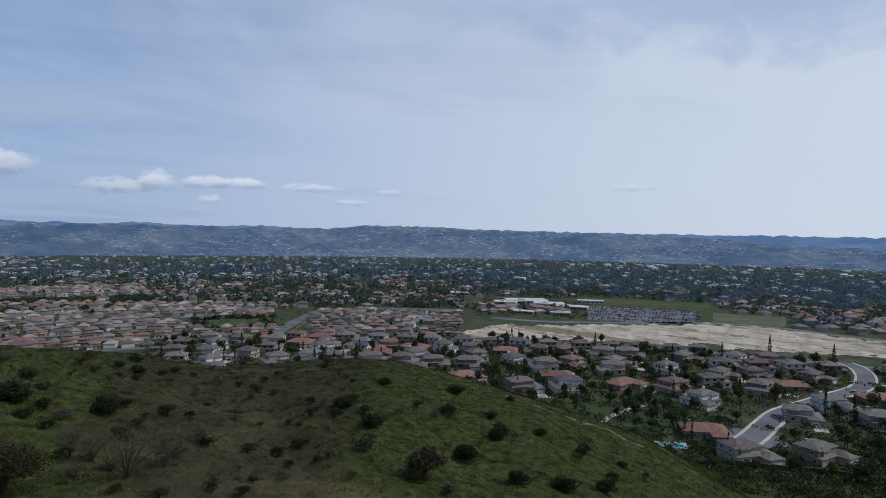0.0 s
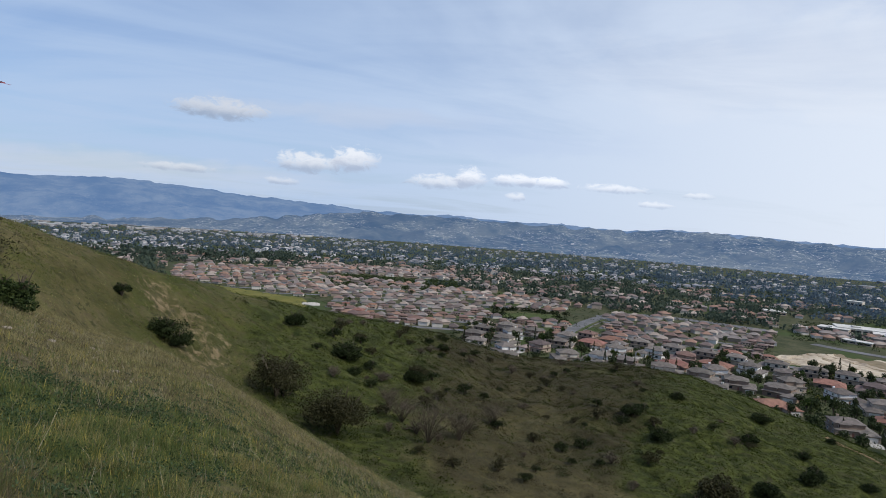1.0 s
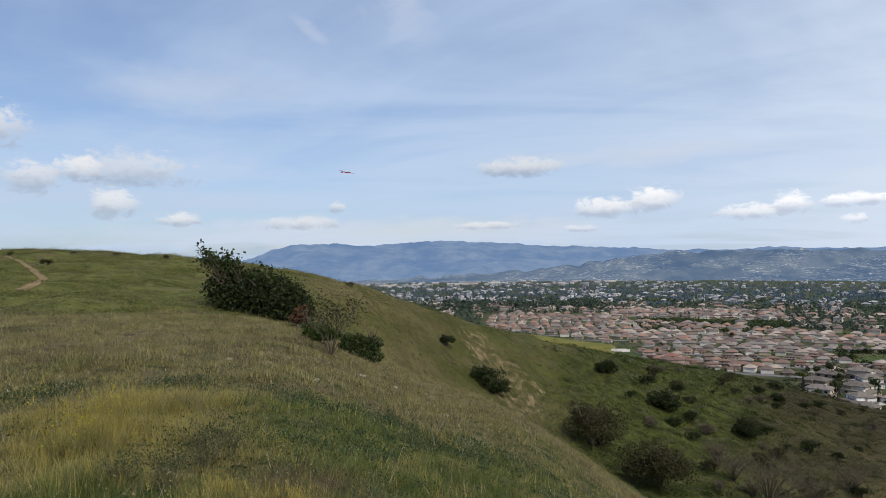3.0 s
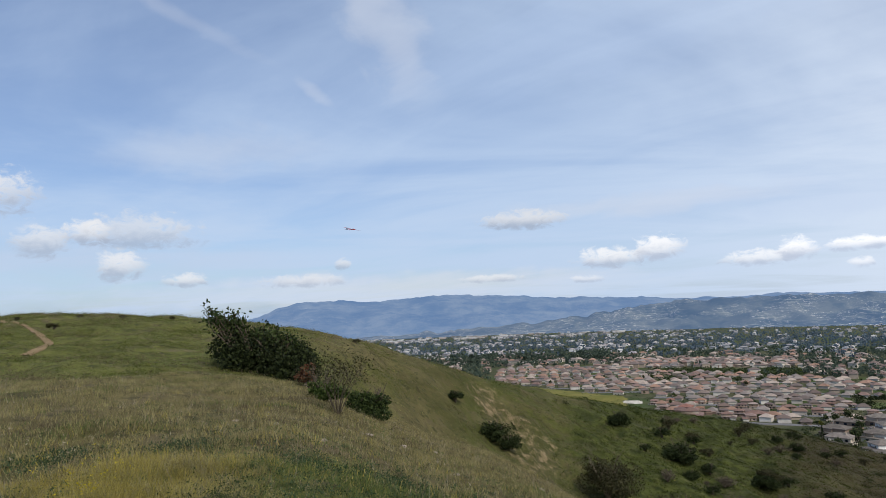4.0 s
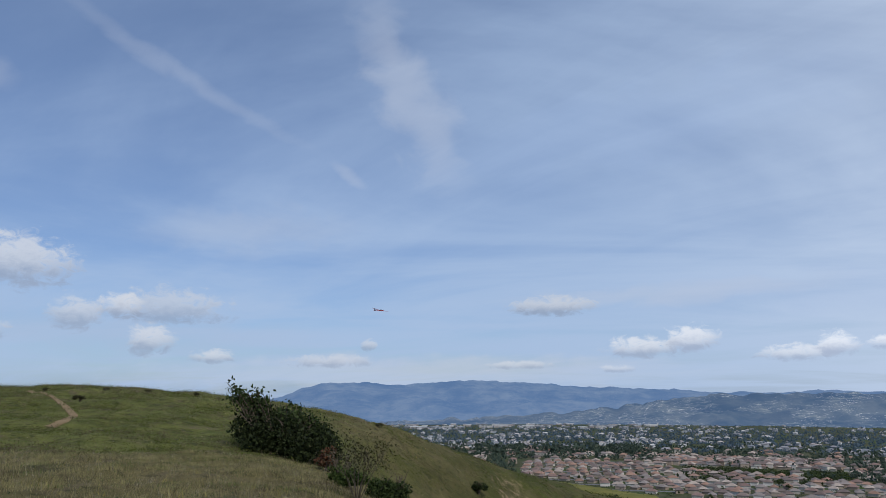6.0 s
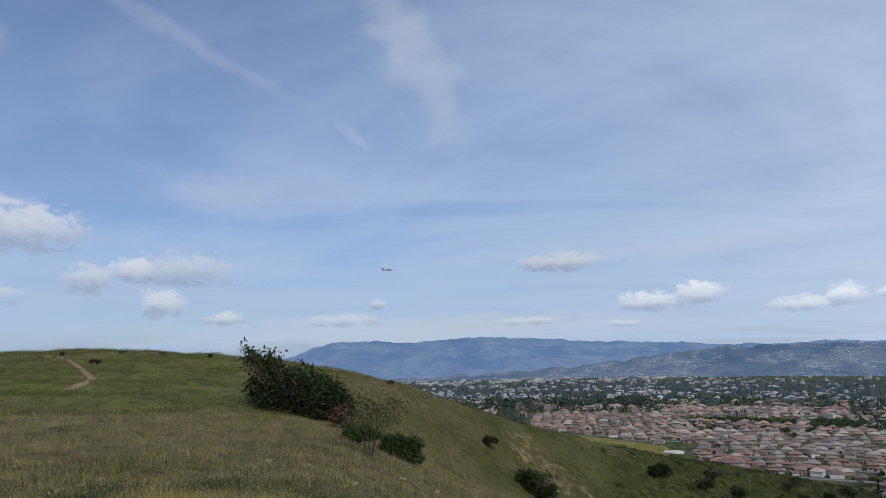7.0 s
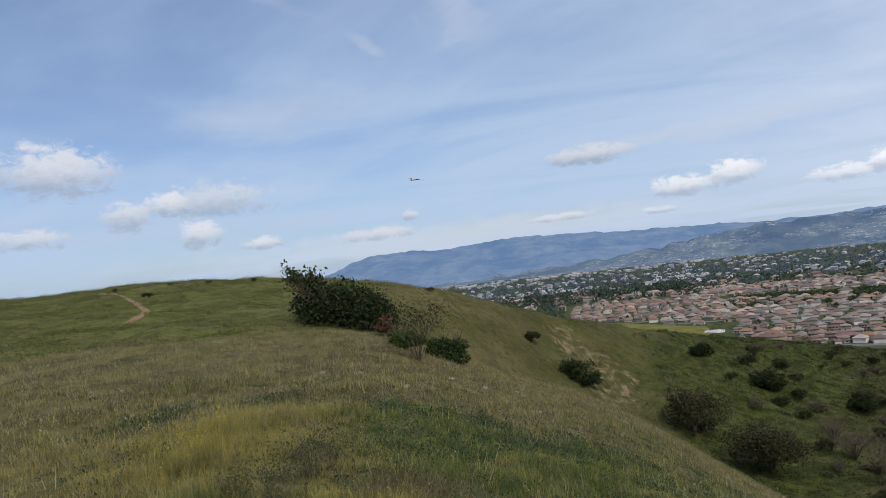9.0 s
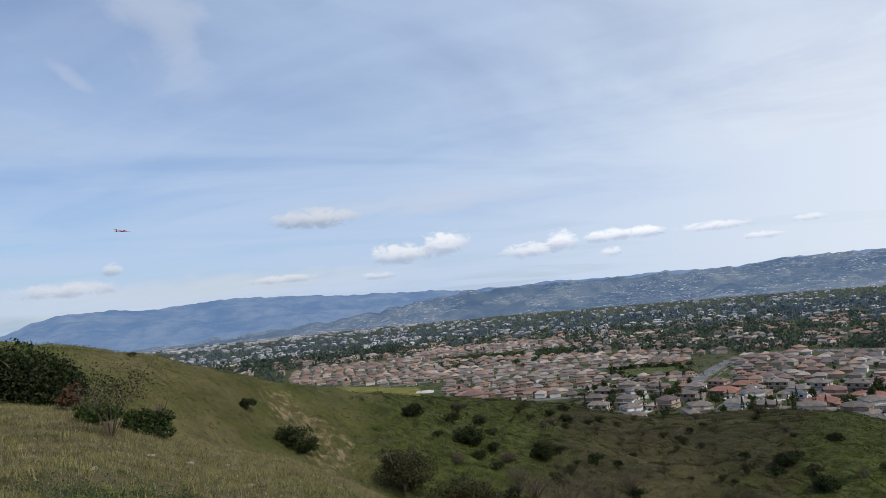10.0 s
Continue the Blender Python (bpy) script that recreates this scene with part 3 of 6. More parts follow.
# far ranges: the skyline's angle by bearing
S_BEAR = [-180, -60, -30, -19.5, -18.2, -16.5, -14.6, -11.7, -9.2, -6, -3.2, 2, 5.9, 10, 14.7, 18, 22, 26, 30, 36, 40, 45, 49, 54, 62, 71, 80, 100, 180]
S_ANGLE = [0.2, 0.2, -0.4, -0.3, 0.11, 0.75, 1.16, 1.19, 0.9, 1.1, 1.29, 1.12, 0.78, 0.58, 0.41, 0.12, 0.1, 0.22, 0.05, 0.12, -0.05, 0.34, 0.28, 0.12, 0.02, 0.0, 0.0, 0.0, 0.2]


def range_height(x, y):
    b, r = np.degrees(np.arctan2(x, y)), np.hypot(x, y)
    top = 1.6 + 4600 * np.tan(np.radians(np.interp(b, S_BEAR, S_ANGLE) + 0.07 * waves(b, 0 * b, 2.0, 11) + 0.03 * waves(b, 0 * b, 0.7, 12)))
    s = np.clip((r - 3500) / (4600 - 3500), 0, 1)
    z = -175 + (top + 175) * s ** 0.8
    fold = waves(x, y, 700, 13) * 32 + waves(x, y, 260, 14) * 14 + waves(x, y, 110, 15) * 4
    return z + fold * np.sin(np.pi * s) ** 0.8 * 0.6


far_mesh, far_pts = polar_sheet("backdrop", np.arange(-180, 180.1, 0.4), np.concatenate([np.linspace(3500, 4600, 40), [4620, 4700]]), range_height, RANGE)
tagged(new("backdrop_mountains", far_mesh), "blue mountain ranges across the valley, haze put in as glow", "mountains", kind="structure")

# nearer hills with houses on them, lower toward the big mountain
F_BEAR = [-180, -60, -25, -14, -8, -3, 2, 6, 10, 14.7, 18, 22, 26, 30, 36, 40, 45, 49, 54, 62, 71, 80, 90, 100, 180]
F_ANGLE = [-2.2, -2.2, -2.2, -2.15, -2.1, -1.95, -1.7, -1.4, -1.0, -0.35, 0.03, 0.0, 0.02, -0.06, -0.1, -0.14, 0.3, 0.24, 0.06, -0.06, -0.2, -0.7, -1.0, -1.0, -2.2]


def foothill_height(x, y):
    b, r = np.degrees(np.arctan2(x, y)), np.hypot(x, y)
    top = 1.6 + 3650 * np.tan(np.radians(np.interp(b, F_BEAR, F_ANGLE) + 0.13 * waves(b, 0 * b, 3.2, 17) + 0.05 * waves(b, 0 * b, 1.1, 18) + 0.02 * waves(b, 0 * b, 0.4, 22)))
    s = np.clip((r - 2860) / (3650 - 2860), 0, 1)
    z = valley_height(r) - 1.0 + (top - valley_height(r)) * s ** 1.15
    fold = waves(x, y, 420, 19) * 24 + waves(x, y, 170, 20) * 11 + waves(x, y, 70, 21) * 3.5
    z = z + fold * np.sin(np.pi * s) ** 0.7 * np.clip((top + 130) / 110, 0.1, 1)
    return np.where(r > 3660, np.minimum(z, -135 + 0 * z), z)


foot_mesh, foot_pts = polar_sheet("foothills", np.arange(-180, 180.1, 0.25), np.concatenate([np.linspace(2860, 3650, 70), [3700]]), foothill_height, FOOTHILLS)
tagged(new("backdrop_foothills", foot_mesh), "blue-green foothills dotted with houses and clearings, haze put in as glow", "hills", kind="structure")

# ---- plants of the hillside ----


def leaves(centres, size, up=0.3, slim=0.5, rng=RNG):
    """One folded-flat lozenge for each centre, turned at random. Points and quads."""
    n = len(centres)
    a = rng.normal(size=(n, 3))
    a /= np.linalg.norm(a, axis=1)[:, None]
    b = rng.normal(size=(n, 3)) + np.array([0, 0, up])
    b -= a * (a * b).sum(1)[:, None]
    b /= np.linalg.norm(b, axis=1)[:, None] + 1e-9
    s = (np.broadcast_to(size, (n,)) * rng.uniform(0.6, 1.4, n))[:, None]
    v = np.stack([centres - a * s, centres - b * s * slim, centres + a * s, centres + b * s * slim], 1).reshape(-1, 3)
    return v, np.arange(4 * n).reshape(-1, 4)


def crown_points(n, width, depth, height, base, lobes, rng, hollow=0.35):
    """Points in a ragged crown made of lobes, denser toward their skins."""
    c = rng.normal(size=(lobes, 3))
    c /= np.linalg.norm(c, axis=1)[:, None]
    c *= rng.uniform(0.25, 0.72, lobes)[:, None]
    c[:, 2] = np.abs(c[:, 2]) * 1.1 - 0.35
    rad = rng.uniform(0.28, 0.5, lobes)
    k = rng.integers(0, lobes, n)
    d = rng.normal(size=(n, 3))
    d /= np.linalg.norm(d, axis=1)[:, None]
    p = c[k] + d * (rad[k] * rng.uniform(hollow, 1.0, n) ** 0.5)[:, None]
    p = p * np.array([width / 2, depth / 2, height / 2]) + np.array([0, 0, base + height / 2])
    p[:, 2] = np.maximum(p[:, 2], 0.02)
    return p


def limbs(shape, height, spread, count, thick, rng, twigs=2, sides=5):
    """Stems that fork outward from one foot."""
    tips = []
    for k in range(count):
        a, lean = rng.uniform(0, 6.28), rng.uniform(0.25, 1.0) * spread
        h = height * rng.uniform(0.6, 1.0)
        top = Vector((math.cos(a) * lean, math.sin(a) * lean, h))
        mid = Vector((top.x * 0.35 + rng.normal() * 0.05, top.y * 0.35 + rng.normal() * 0.05, h * 0.5))
        tube(shape, [(0, 0, -0.1), mid, top], [thick, thick * 0.7, thick * 0.25], sides)
        for j in range(twigs):
            f = mid.lerp(top, rng.uniform(0, 0.8))
            e = f + Vector((rng.normal() * 0.3 * spread, rng.normal() * 0.3 * spread, rng.uniform(0.1, 0.4) * height))
            tube(shape, [f, f.lerp(e, 0.5) + Vector((0, 0, 0.04)), e], [thick * 0.45, thick * 0.3, thick * 0.12], 4)
            tips.append(e)
    return tips


def bush_meshes(seed, width, height, count, size, mat, stem_mat=BARK, lobes=9, base=0.05, stems=5, slim=0.5):
    rng = np.random.default_rng(seed)
    s = Shape()
    limbs(s, height * 0.8, width * 0.3, stems, 0.03 + 0.012 * height, rng)
    v, f = leaves(crown_points(count, width, width * 0.85, height, base, lobes, rng), size, 0.4, slim, rng)
    return s.mesh("wood", stem_mat), mesh_of("foliage", v, f, mat)


def plant(name, place, meshes, label, category="bush", group="", turn=0.0, scale=1.0, names=("wood", "foliage")):
    root = new(name)
    root.matrix_basis = pose(*place, 0, 0, turn)
    root.scale = (scale,) * 3 if not isinstance(scale, tuple) else scale
    for n, me in zip(names, meshes):
        part(n, me, root)
    return tagged(root, label, category, group)


# the big leafy bush on the brow, with open shoots above its crown
spot_big = on_ground(-17.9, -4.9)
span = spot_big.xy.length
rng = np.random.default_rng(21)
# a long dense body leaning with the slope, then tall leafy shoots at its upper end
LOBES = ((-1.15, 0.0, 0.95, 0.55), (-0.75, 0.3, 0.75, 0.66), (-0.3, -0.3, 0.72, 0.74), (0.15, 0.2, 0.62, 0.74), (0.55, -0.2, 0.52, 0.74), (0.95, 0.15, 0.36, 0.7), (1.3, -0.1, 0.12, 0.52),
         (-0.9, -0.4, 0.55, 0.5), (0.3, -0.5, 0.25, 0.6), (0.85, -0.45, 0.05, 0.55), (-0.35, 0.5, 0.9, 0.55), (1.0, 0.4, 0.5, 0.5))
body = []
for cx, cy, cz, rad in LOBES:
    d = rng.normal(size=(1500, 3))
    d /= np.linalg.norm(d, axis=1)[:, None]
    bumpy = 1 + 0.24 * waves(d[:, 0] * 3 + cx * 5, d[:, 2] * 3 + d[:, 1] * 2, 1.3, 202)
    body.append(np.array([cx, cy, cz]) + d * (rad * bumpy * rng.uniform(0.35, 1.12, 1500) ** 0.5)[:, None])
core = np.concatenate(body)
shoot_shape, shoot_tips = Shape(), []
for k in range(64):
    side = rng.uniform(-1.95, 1.0)
    foot = Vector((side * 0.6, rng.uniform(-0.4, 0.4), 0.7 - 0.15 * side))
    top = Vector((side, rng.uniform(-0.6, 0.6), 1.55 - 0.3 * side - 0.14 * abs(side + 1.1) + rng.uniform(-0.35, 0.3)))
    bend = foot.lerp(top, 0.55) + Vector((rng.normal() * 0.08, rng.normal() * 0.08, 0.05))
    tube(shoot_shape, [foot, bend, top], [0.03, 0.018, 0.007], 5)
    for j in range(22):
        shoot_tips.append(bend.lerp(top, rng.uniform(0.0, 1.06)) + Vector(rng.normal(size=3) * 0.09))
limbs(shoot_shape, 1.3, 1.0, 7, 0.05, rng)
v, f = leaves(core, 0.05, 0.5, 0.55, rng)
v2, f2 = leaves(np.array([tuple(p) for p in shoot_tips]), 0.062, 0.5, 0.6, rng)
scale = span / 22.0
big_bush = plant("large_bush", spot_big, (shoot_shape.mesh("wood", BARK), mesh_of("foliage", v, f, LEAF_DARK)), "large dark green leafy bush with open shoots on the brow", turn=17.5, scale=(scale, scale, scale))
part("shoot_leaves", mesh_of("shoot_leaves", v2, f2, LEAF_SHOOT), big_bush, "fresh green leaves on open shoots")
rust = bush_meshes(5, 0.9, 0.8, 500, 0.05, LEAF_RUST)
plant("rusty_shrub", on_ground(-14.4, -6.2), rust, "small rust-red shrub beside the large bush")
fresh = bush_meshes(6, 2.1, 1.25, 4200, 0.045, LEAF_SHOOT, lobes=14, base=-0.25)
plant("low_green_shrub", on_ground(-13.1, -7.3), bush_meshes(7, 1.3, 0.95, 1900, 0.045, LEAF_BRIGHT, base=-0.2), "low bright green shrub on the brow", group="low green shrubs")
plant("low_green_shrub", on_ground(-8.7, -9.3), fresh, "low bright green shrub on the brow", group="low green shrubs")
plant("low_green_shrub", on_ground(-10.1, -8.7), bush_meshes(8, 1.3, 1.0, 1900, 0.045, LEAF_SHOOT, base=-0.2), "low bright green shrub on the brow", group="low green shrubs")
# an open, half-bare shrub
rng = np.random.default_rng(23)
open_shape = Shape()
tips = limbs(open_shape, 1.7, 1.0, 10, 0.015, rng, 6)
cloud = np.array([tuple(t) for t in tips for k in range(22)]) + rng.normal(size=(len(tips) * 22, 3)) * 0.14
v, f = leaves(cloud, 0.034, 0.4, 0.5, rng)
plant("sparse_shrub", on_ground(-11.9, -8.6), (open_shape.mesh("wood", GREY_TWIG), mesh_of("foliage", v, f, LEAF_OLIVE)), "half-bare shrub with pale stems and sparse leaves", scale=(0.8, 0.8, 0.72))

# trees and bushes in and beyond the ravine: bearing, angle of the foot, width, height
dark_a = [bush_meshes(30 + k, 4.0, 2.8, 2500, 0.12, LEAF_BUSH, lobes=15, base=-0.35) for k in range(3)]
olive_a = [bush_meshes(40 + k, 4.0, 2.8, 2600, 0.09, LEAF_OLIVE, GREY_TWIG, lobes=12, base=0.3, stems=8) for k in range(3)]
olive_big = [bush_meshes(50 + k, 7.0, 4.6, 9000, 0.085, LEAF_OLIVE, GREY_TWIG, lobes=26, base=0.0, stems=9) for k in range(2)]
RAVINE = [(1.6, -11.5, 4.0, 2.4, 0), (2.9, -12.3, 2.6, 1.7, 0), (12.3, -10.3, 3.9, 2.3, 0), (11.0, -16.4, 9.6, 5.2, 1), (16.5, -19.4, 9.4, 5.6, 1),
          (17.2, -13.2, 3.6, 2.2, 0), (17.6, -14.4, 2.4, 1.3, 0), (23.2, -14.7, 3.6, 2.0, 0), (24.3, -11.3, 2.2, 1.3, 0), (23.4, -14.6, 3.0, 1.8, 1)]
RAVINE += [(42.3, -15.6, 3.4, 1.9, 0), (46.0, -13.7, 3.0, 1.6, 0), (45.1, -17.2, 3.6, 2.1, 0), (52.6, -14.4, 3.2, 1.8, 0), (51.7, -16.1, 3.0, 1.7, 0),
           (56.3, -18.0, 3.6, 2.1, 0), (53.5, -19.8, 3.4, 2.1, 0), (58.4, -21.6, 3.2, 1.9, 0), (62.4, -21.9, 3.2, 1.9, 0), (65.8, -21.6, 3.0, 1.8, 0)]
RAVINE += [(49.7, -21.5, 5.2, 3.2, 1), (17.0, -12.9, 4.6, 2.4, 0), (25.6, -11.9, 2.4, 1.4, 0), (55.6, -16.4, 2.2, 1.3, 0), (60.0, -17.6, 2.4, 1.4, 0),
           (64.0, -18.6, 2.2, 1.4, 0), (67.3, -19.6, 2.0, 1.2, 0), (57.4, -14.9, 2.0, 1.1, 0)]
for k, (b, a, w, h, kind) in enumerate(RAVINE):
    pool = olive_a if kind else dark_a
    name, text = (("olive_tree", "broad olive-brown tree low in the ravine") if w > 4.8 else ("olive_shrub", "olive-brown shrub on the slope")) if kind else ("dark_bush", "rounded dark green bush on the open slope")
    if w > 8:
        plant(name, on_ground(b, a, 43.0), olive_big[k % 2], text, "tree", "bushes of the ravine", 37.0 * k)
        continue
    plant(name, on_ground(b, a, 43.0), pool[k % 3], text, "tree" if w > 4.8 else "bush", "bushes of the ravine", 37.0 * k, (w / 4.0, w / 4.0, h / (2.8 if kind else 2.6)))

# bare grey shrubs
for k, (b, a, w) in enumerate([(24.8, -19.8, 6.4), (27.6, -19.4, 4.6), (22.3, -18.2, 4.2), (30.5, -17.8, 3.6), (21.0, -17.0, 3.4)]):
    rng = np.random.default_rng(60 + k)
    s = Shape()
    ends = limbs(s, w * 0.55, w * 0.48, 26, 0.03, rng, 6, 4)
    v, f = leaves(np.array([tuple(t) for t in ends for j in range(4)]) + rng.normal(size=(len(ends) * 4, 3)) * 0.16, 0.07, 0.2, 0.3, rng)
    plant("bare_shrub", on_ground(b, a, 40.0), (s.mesh("wood", GREY_TWIG), mesh_of("foliage", v, f, GREY_TWIG)), "leafless grey tangled shrub in the ravine", group="bare shrubs")


def sector(n, b0, b1, r0, r1, rng):
    """Places spread evenly over a sector of the land."""
    b = np.radians(rng.uniform(b0, b1, n))
    r = np.sqrt(rng.uniform(r0 ** 2, r1 ** 2, n))
    return r * np.sin(b), r * np.cos(b)


def tufts(x, y, blades, height, width, lean, rng, spread):
    """Grass tufts: each blade one slim leaning spike."""
    n = len(x)
    x, y = np.repeat(x, blades), np.repeat(y, blades)
    x, y = x + rng.normal(size=n * blades) * spread, y + rng.normal(size=n * blades) * spread
    z = ground_height(x, y) - 0.02
    h = np.repeat(np.broadcast_to(height, (n,)), blades) * rng.uniform(0.45, 1.15, n * blades)
    a, w = rng.uniform(0, 6.283, n * blades), np.broadcast_to(width, (n * blades,))
    lx, ly = rng.normal(size=n * blades) * lean * h, rng.normal(size=n * blades) * lean * h
    ca, sa = np.cos(a) * w, np.sin(a) * w
    v = np.stack([np.stack(q, -1) for q in ((x - ca, y - sa, z), (x + ca, y + sa, z), (x + lx, y + ly, z + h))], 1).reshape(-1, 3)
    return v, np.arange(n * blades * 3).reshape(-1, 3)


def sow(bands):
    """Grass in bands of distance, sorted by the cover of the ground into dry, green and seeding stands."""
    rng = np.random.default_rng(77)
    made = {"dry": [], "green": [], "yellow": []}
    for count, b0, b1, r0, r1, blades, height, width, spread in bands:
        x, y = sector(count, b0, b1, r0, r1, rng)
        scrub, green, soil = cover_at(x, y)
        keep = rng.uniform(size=count) > soil * 0.9
        if r1 < 30:
            keep &= rng.uniform(size=count) < 0.62 + 0.5 * waves(x, y, 0.55 if r1 < 10 else 1.1, 17)
        x, y, scrub, green = x[keep], y[keep], scrub[keep], green[keep]
        yellow = (0.62 * spot(x, y, -30, 7.0, 8, 1.7) + 0.12 * spot(x, y, -46, 6, 9, 2) + 0.4 * spot(x, y, -19, 4.4, 6, 0.9) - 0.3 * spot(x, y, -32, 4.1, 7, 0.9)) * (0.75 + 0.45 * waves(x, y, 1.3, 9)) + 0.045
        r = np.hypot(x, y)
        yellow = yellow * np.clip((16 - r) / 6, 0.12, 1)
        pick = rng.uniform(size=len(x))
        sort = np.where(pick < yellow, 2, np.where(pick < yellow + (1 - yellow) * np.clip(green * 1.15 + 0.22 * waves(x, y, 3.4, 8) + 0.2 * waves(x, y, 1.1, 10), 0.04, 0.95), 1, 0))
        tall = height * (0.72 + 0.38 * np.clip(waves(x, y, 2.2, 5), -1, 1) + 0.3 * np.clip(waves(x, y, 0.7, 16), -1, 1)) * (1 + 0.8 * spot(x, y, -29, 6.6, 7, 2.0) - 0.45 * spot(x, y, -44, 5.5, 6, 2.5))
        for k, key in enumerate(made):
            m = sort == k
            if m.any():
                made[key].append(tufts(x[m], y[m], blades, tall[m] * (1.0, 0.85, 1.25)[k], width, 0.33, rng, spread))
    return made


BANDS = [(64000, -50, 34, 2.6, 8, 10, 0.135, 0.0027, 0.04), (60000, -50, 40, 7.5, 25, 8, 0.135, 0.006, 0.08), (36000, -60, 45, 24, 76, 6, 0.14, 0.014, 0.22)]
for key, mat, text in (("dry", GRASS_DRY, "dry straw-coloured grass on the hillside"), ("green", GRASS_GREEN, "green spring grass on the hillside"), ("yellow", GRASS_YELLOW, "tall yellow seeding grass and wild mustard")):
    if key == "dry":
        stands = sow(BANDS)
    vs, fs, base = [], [], 0
    for v, f in stands[key]:
        vs.append(v), fs.append(f + base)
        base += len(v)
    tagged(new(key + "_grass", mesh_of(key + "_grass", np.concatenate(vs), np.concatenate(fs), mat)), text, "grass", kind="stuff")


def clumps(n, b0, b1, r0, r1, per, size, wide, mat, name, text, keep, seed):
    rng = np.random.default_rng(seed)
    x, y = sector(n, b0, b1, r0, r1, rng)
    ok = rng.uniform(size=n) < keep(x, y)
    x, y = np.repeat(x[ok], per), np.repeat(y[ok], per)
    x, y = x + rng.normal(size=len(x)) * wide, y + rng.normal(size=len(x)) * wide
    z = ground_height(x, y) + np.abs(rng.normal(size=len(x))) * wide * 0.6 + size * 0.2
    v, f = leaves(np.stack([x, y, z], -1), size, 0.6, 0.55, rng)
    return tagged(new(name, mesh_of(name, v, f, mat)), text, "plants", kind="stuff")


clumps(46000, -16, 86, 38, 122, 7, 0.065, 0.22, HERB, "green_herbs", "low green herbs covering the far slope", lambda x, y: np.clip(cover_at(x, y)[1] * 1.3 - 0.2 - cover_at(x, y)[2], 0, 1) * np.clip((np.degrees(np.arctan2(x, y)) - 2) / 9, 0, 1), 81)
clumps(5200, 12, 60, 36, 118, 36, 0.05, 0.34, SCRUB_LEAF, "brown_scrub", "low brown sage scrub on the far slope", lambda x, y: np.clip(cover_at(x, y)[0] * 1.5 * (0.6 + 0.6 * waves(x, y, 7.0, 282)) - cover_at(x, y)[2] * 0.8, 0, 1), 82)
clumps(600, 8, 80, 40, 118, 150, 0.055, 0.32, LEAF_BUSH, "dark_scrub", "scattered dark low shrubs on the far slope", lambda x, y: 0.25 + 0.4 * cover_at(x, y)[0], 83)

# small woody weed close by
rng = np.random.default_rng(91)
weed = Shape()
ends = limbs(weed, 0.5, 0.46, 36, 0.0045, rng, 4, 4)
v, f = leaves(np.array([tuple(t) for t in ends for j in range(5)]) + rng.normal(size=(len(ends) * 5, 3)) * 0.045, 0.013, 0.3, 0.5, rng)
weed_meshes = (weed.mesh("wood", WEED_STEM), mesh_of("foliage", v, f, LEAF_SHOOT))
for k, (b, a, sc) in enumerate(((-25.4, -18.8, 0.6), (-22.4, -17.6, 0.7), (-28.6, -18.0, 0.42), (-20.4, -16.6, 0.5))):
    plant("woody_weed", on_ground(b, a), weed_meshes, "dark twiggy weed standing in the grass", "plant", "twiggy weeds", 71.0 * k, (sc, sc * 0.9, sc * (1.0 + 0.12 * (k % 3))))

# low tufty shrubs on the hilltop skyline
crest_bush = bush_meshes(95, 0.9, 0.4, 260, 0.06, LEAF_OLIVE)
for k, (b, a) in enumerate(((-31.9, 0.5), (-28.9, 0.3), (-25.2, 0.0), (-33.6, -0.3), (-22.0, -0.5), (-36.0, 0.45), (-10.2, -2.7))):
    plant("low_shrub", on_ground(b, a, 26.0), crest_bush, "low tufty shrub on the hilltop", group="hilltop shrubs", turn=61 * k, scale=0.8 + 0.15 * (k % 4))

# brush scattered over the broken ground of the ravine
rng = np.random.default_rng(97)
brush = [bush_meshes(110, 2.0, 1.3, 560, 0.095, LEAF_BUSH, lobes=9), bush_meshes(111, 2.2, 1.2, 480, 0.085, LEAF_OLIVE, GREY_TWIG, lobes=9, stems=7),
         bush_meshes(112, 2.4, 1.0, 380, 0.06, GREY_TWIG, GREY_TWIG, lobes=8, stems=12)]
for k in range(120):
    b = float(rng.uniform(14, 52)) if k < 100 else float(rng.uniform(-6, 70))
    r2, r3 = float(np.interp(b, FINE, COLUMNS[2])), float(np.interp(b, FINE, COLUMNS[4]))
    r = r2 + (r3 - r2) * float(rng.uniform(0.1, 0.97))
    x, y = at_bearing(b, r)
    kind = int(rng.integers(0, 3)) if k < 100 else 0
    plant(("dark_brush", "olive_brush", "grey_brush")[kind], (x, y, float(ground_height(x, y))), brush[kind], ("low dark green brush in the ravine", "low olive-brown brush in the ravine", "low dead grey brush in the ravine")[kind],
          group="brush of the ravine", turn=47.0 * k, scale=float(rng.uniform(0.5, 1.25)))

# seed heads over the yellow stand, yellow mustard flowers in it
def heads(n, b0, b1, r0, r1, low, top, size, per, mat, name, text, seed, keep):
    rng = np.random.default_rng(seed)
    x, y = sector(n, b0, b1, r0, r1, rng)
    ok = rng.uniform(size=n) < keep(x, y)
    x, y = np.repeat(x[ok], per), np.repeat(y[ok], per)
    lift_up = np.repeat(rng.uniform(low, top, int(ok.sum())), per)
    c = np.stack([x + rng.normal(size=len(x)) * size, y + rng.normal(size=len(x)) * size, ground_height(x, y) + lift_up + rng.normal(size=len(x)) * size * 2.2], -1)
    v, f = leaves(c, size, 1.2, 0.4, rng)
    return tagged(new(name, mesh_of(name, v, f, mat)), text, "grass", kind="stuff")


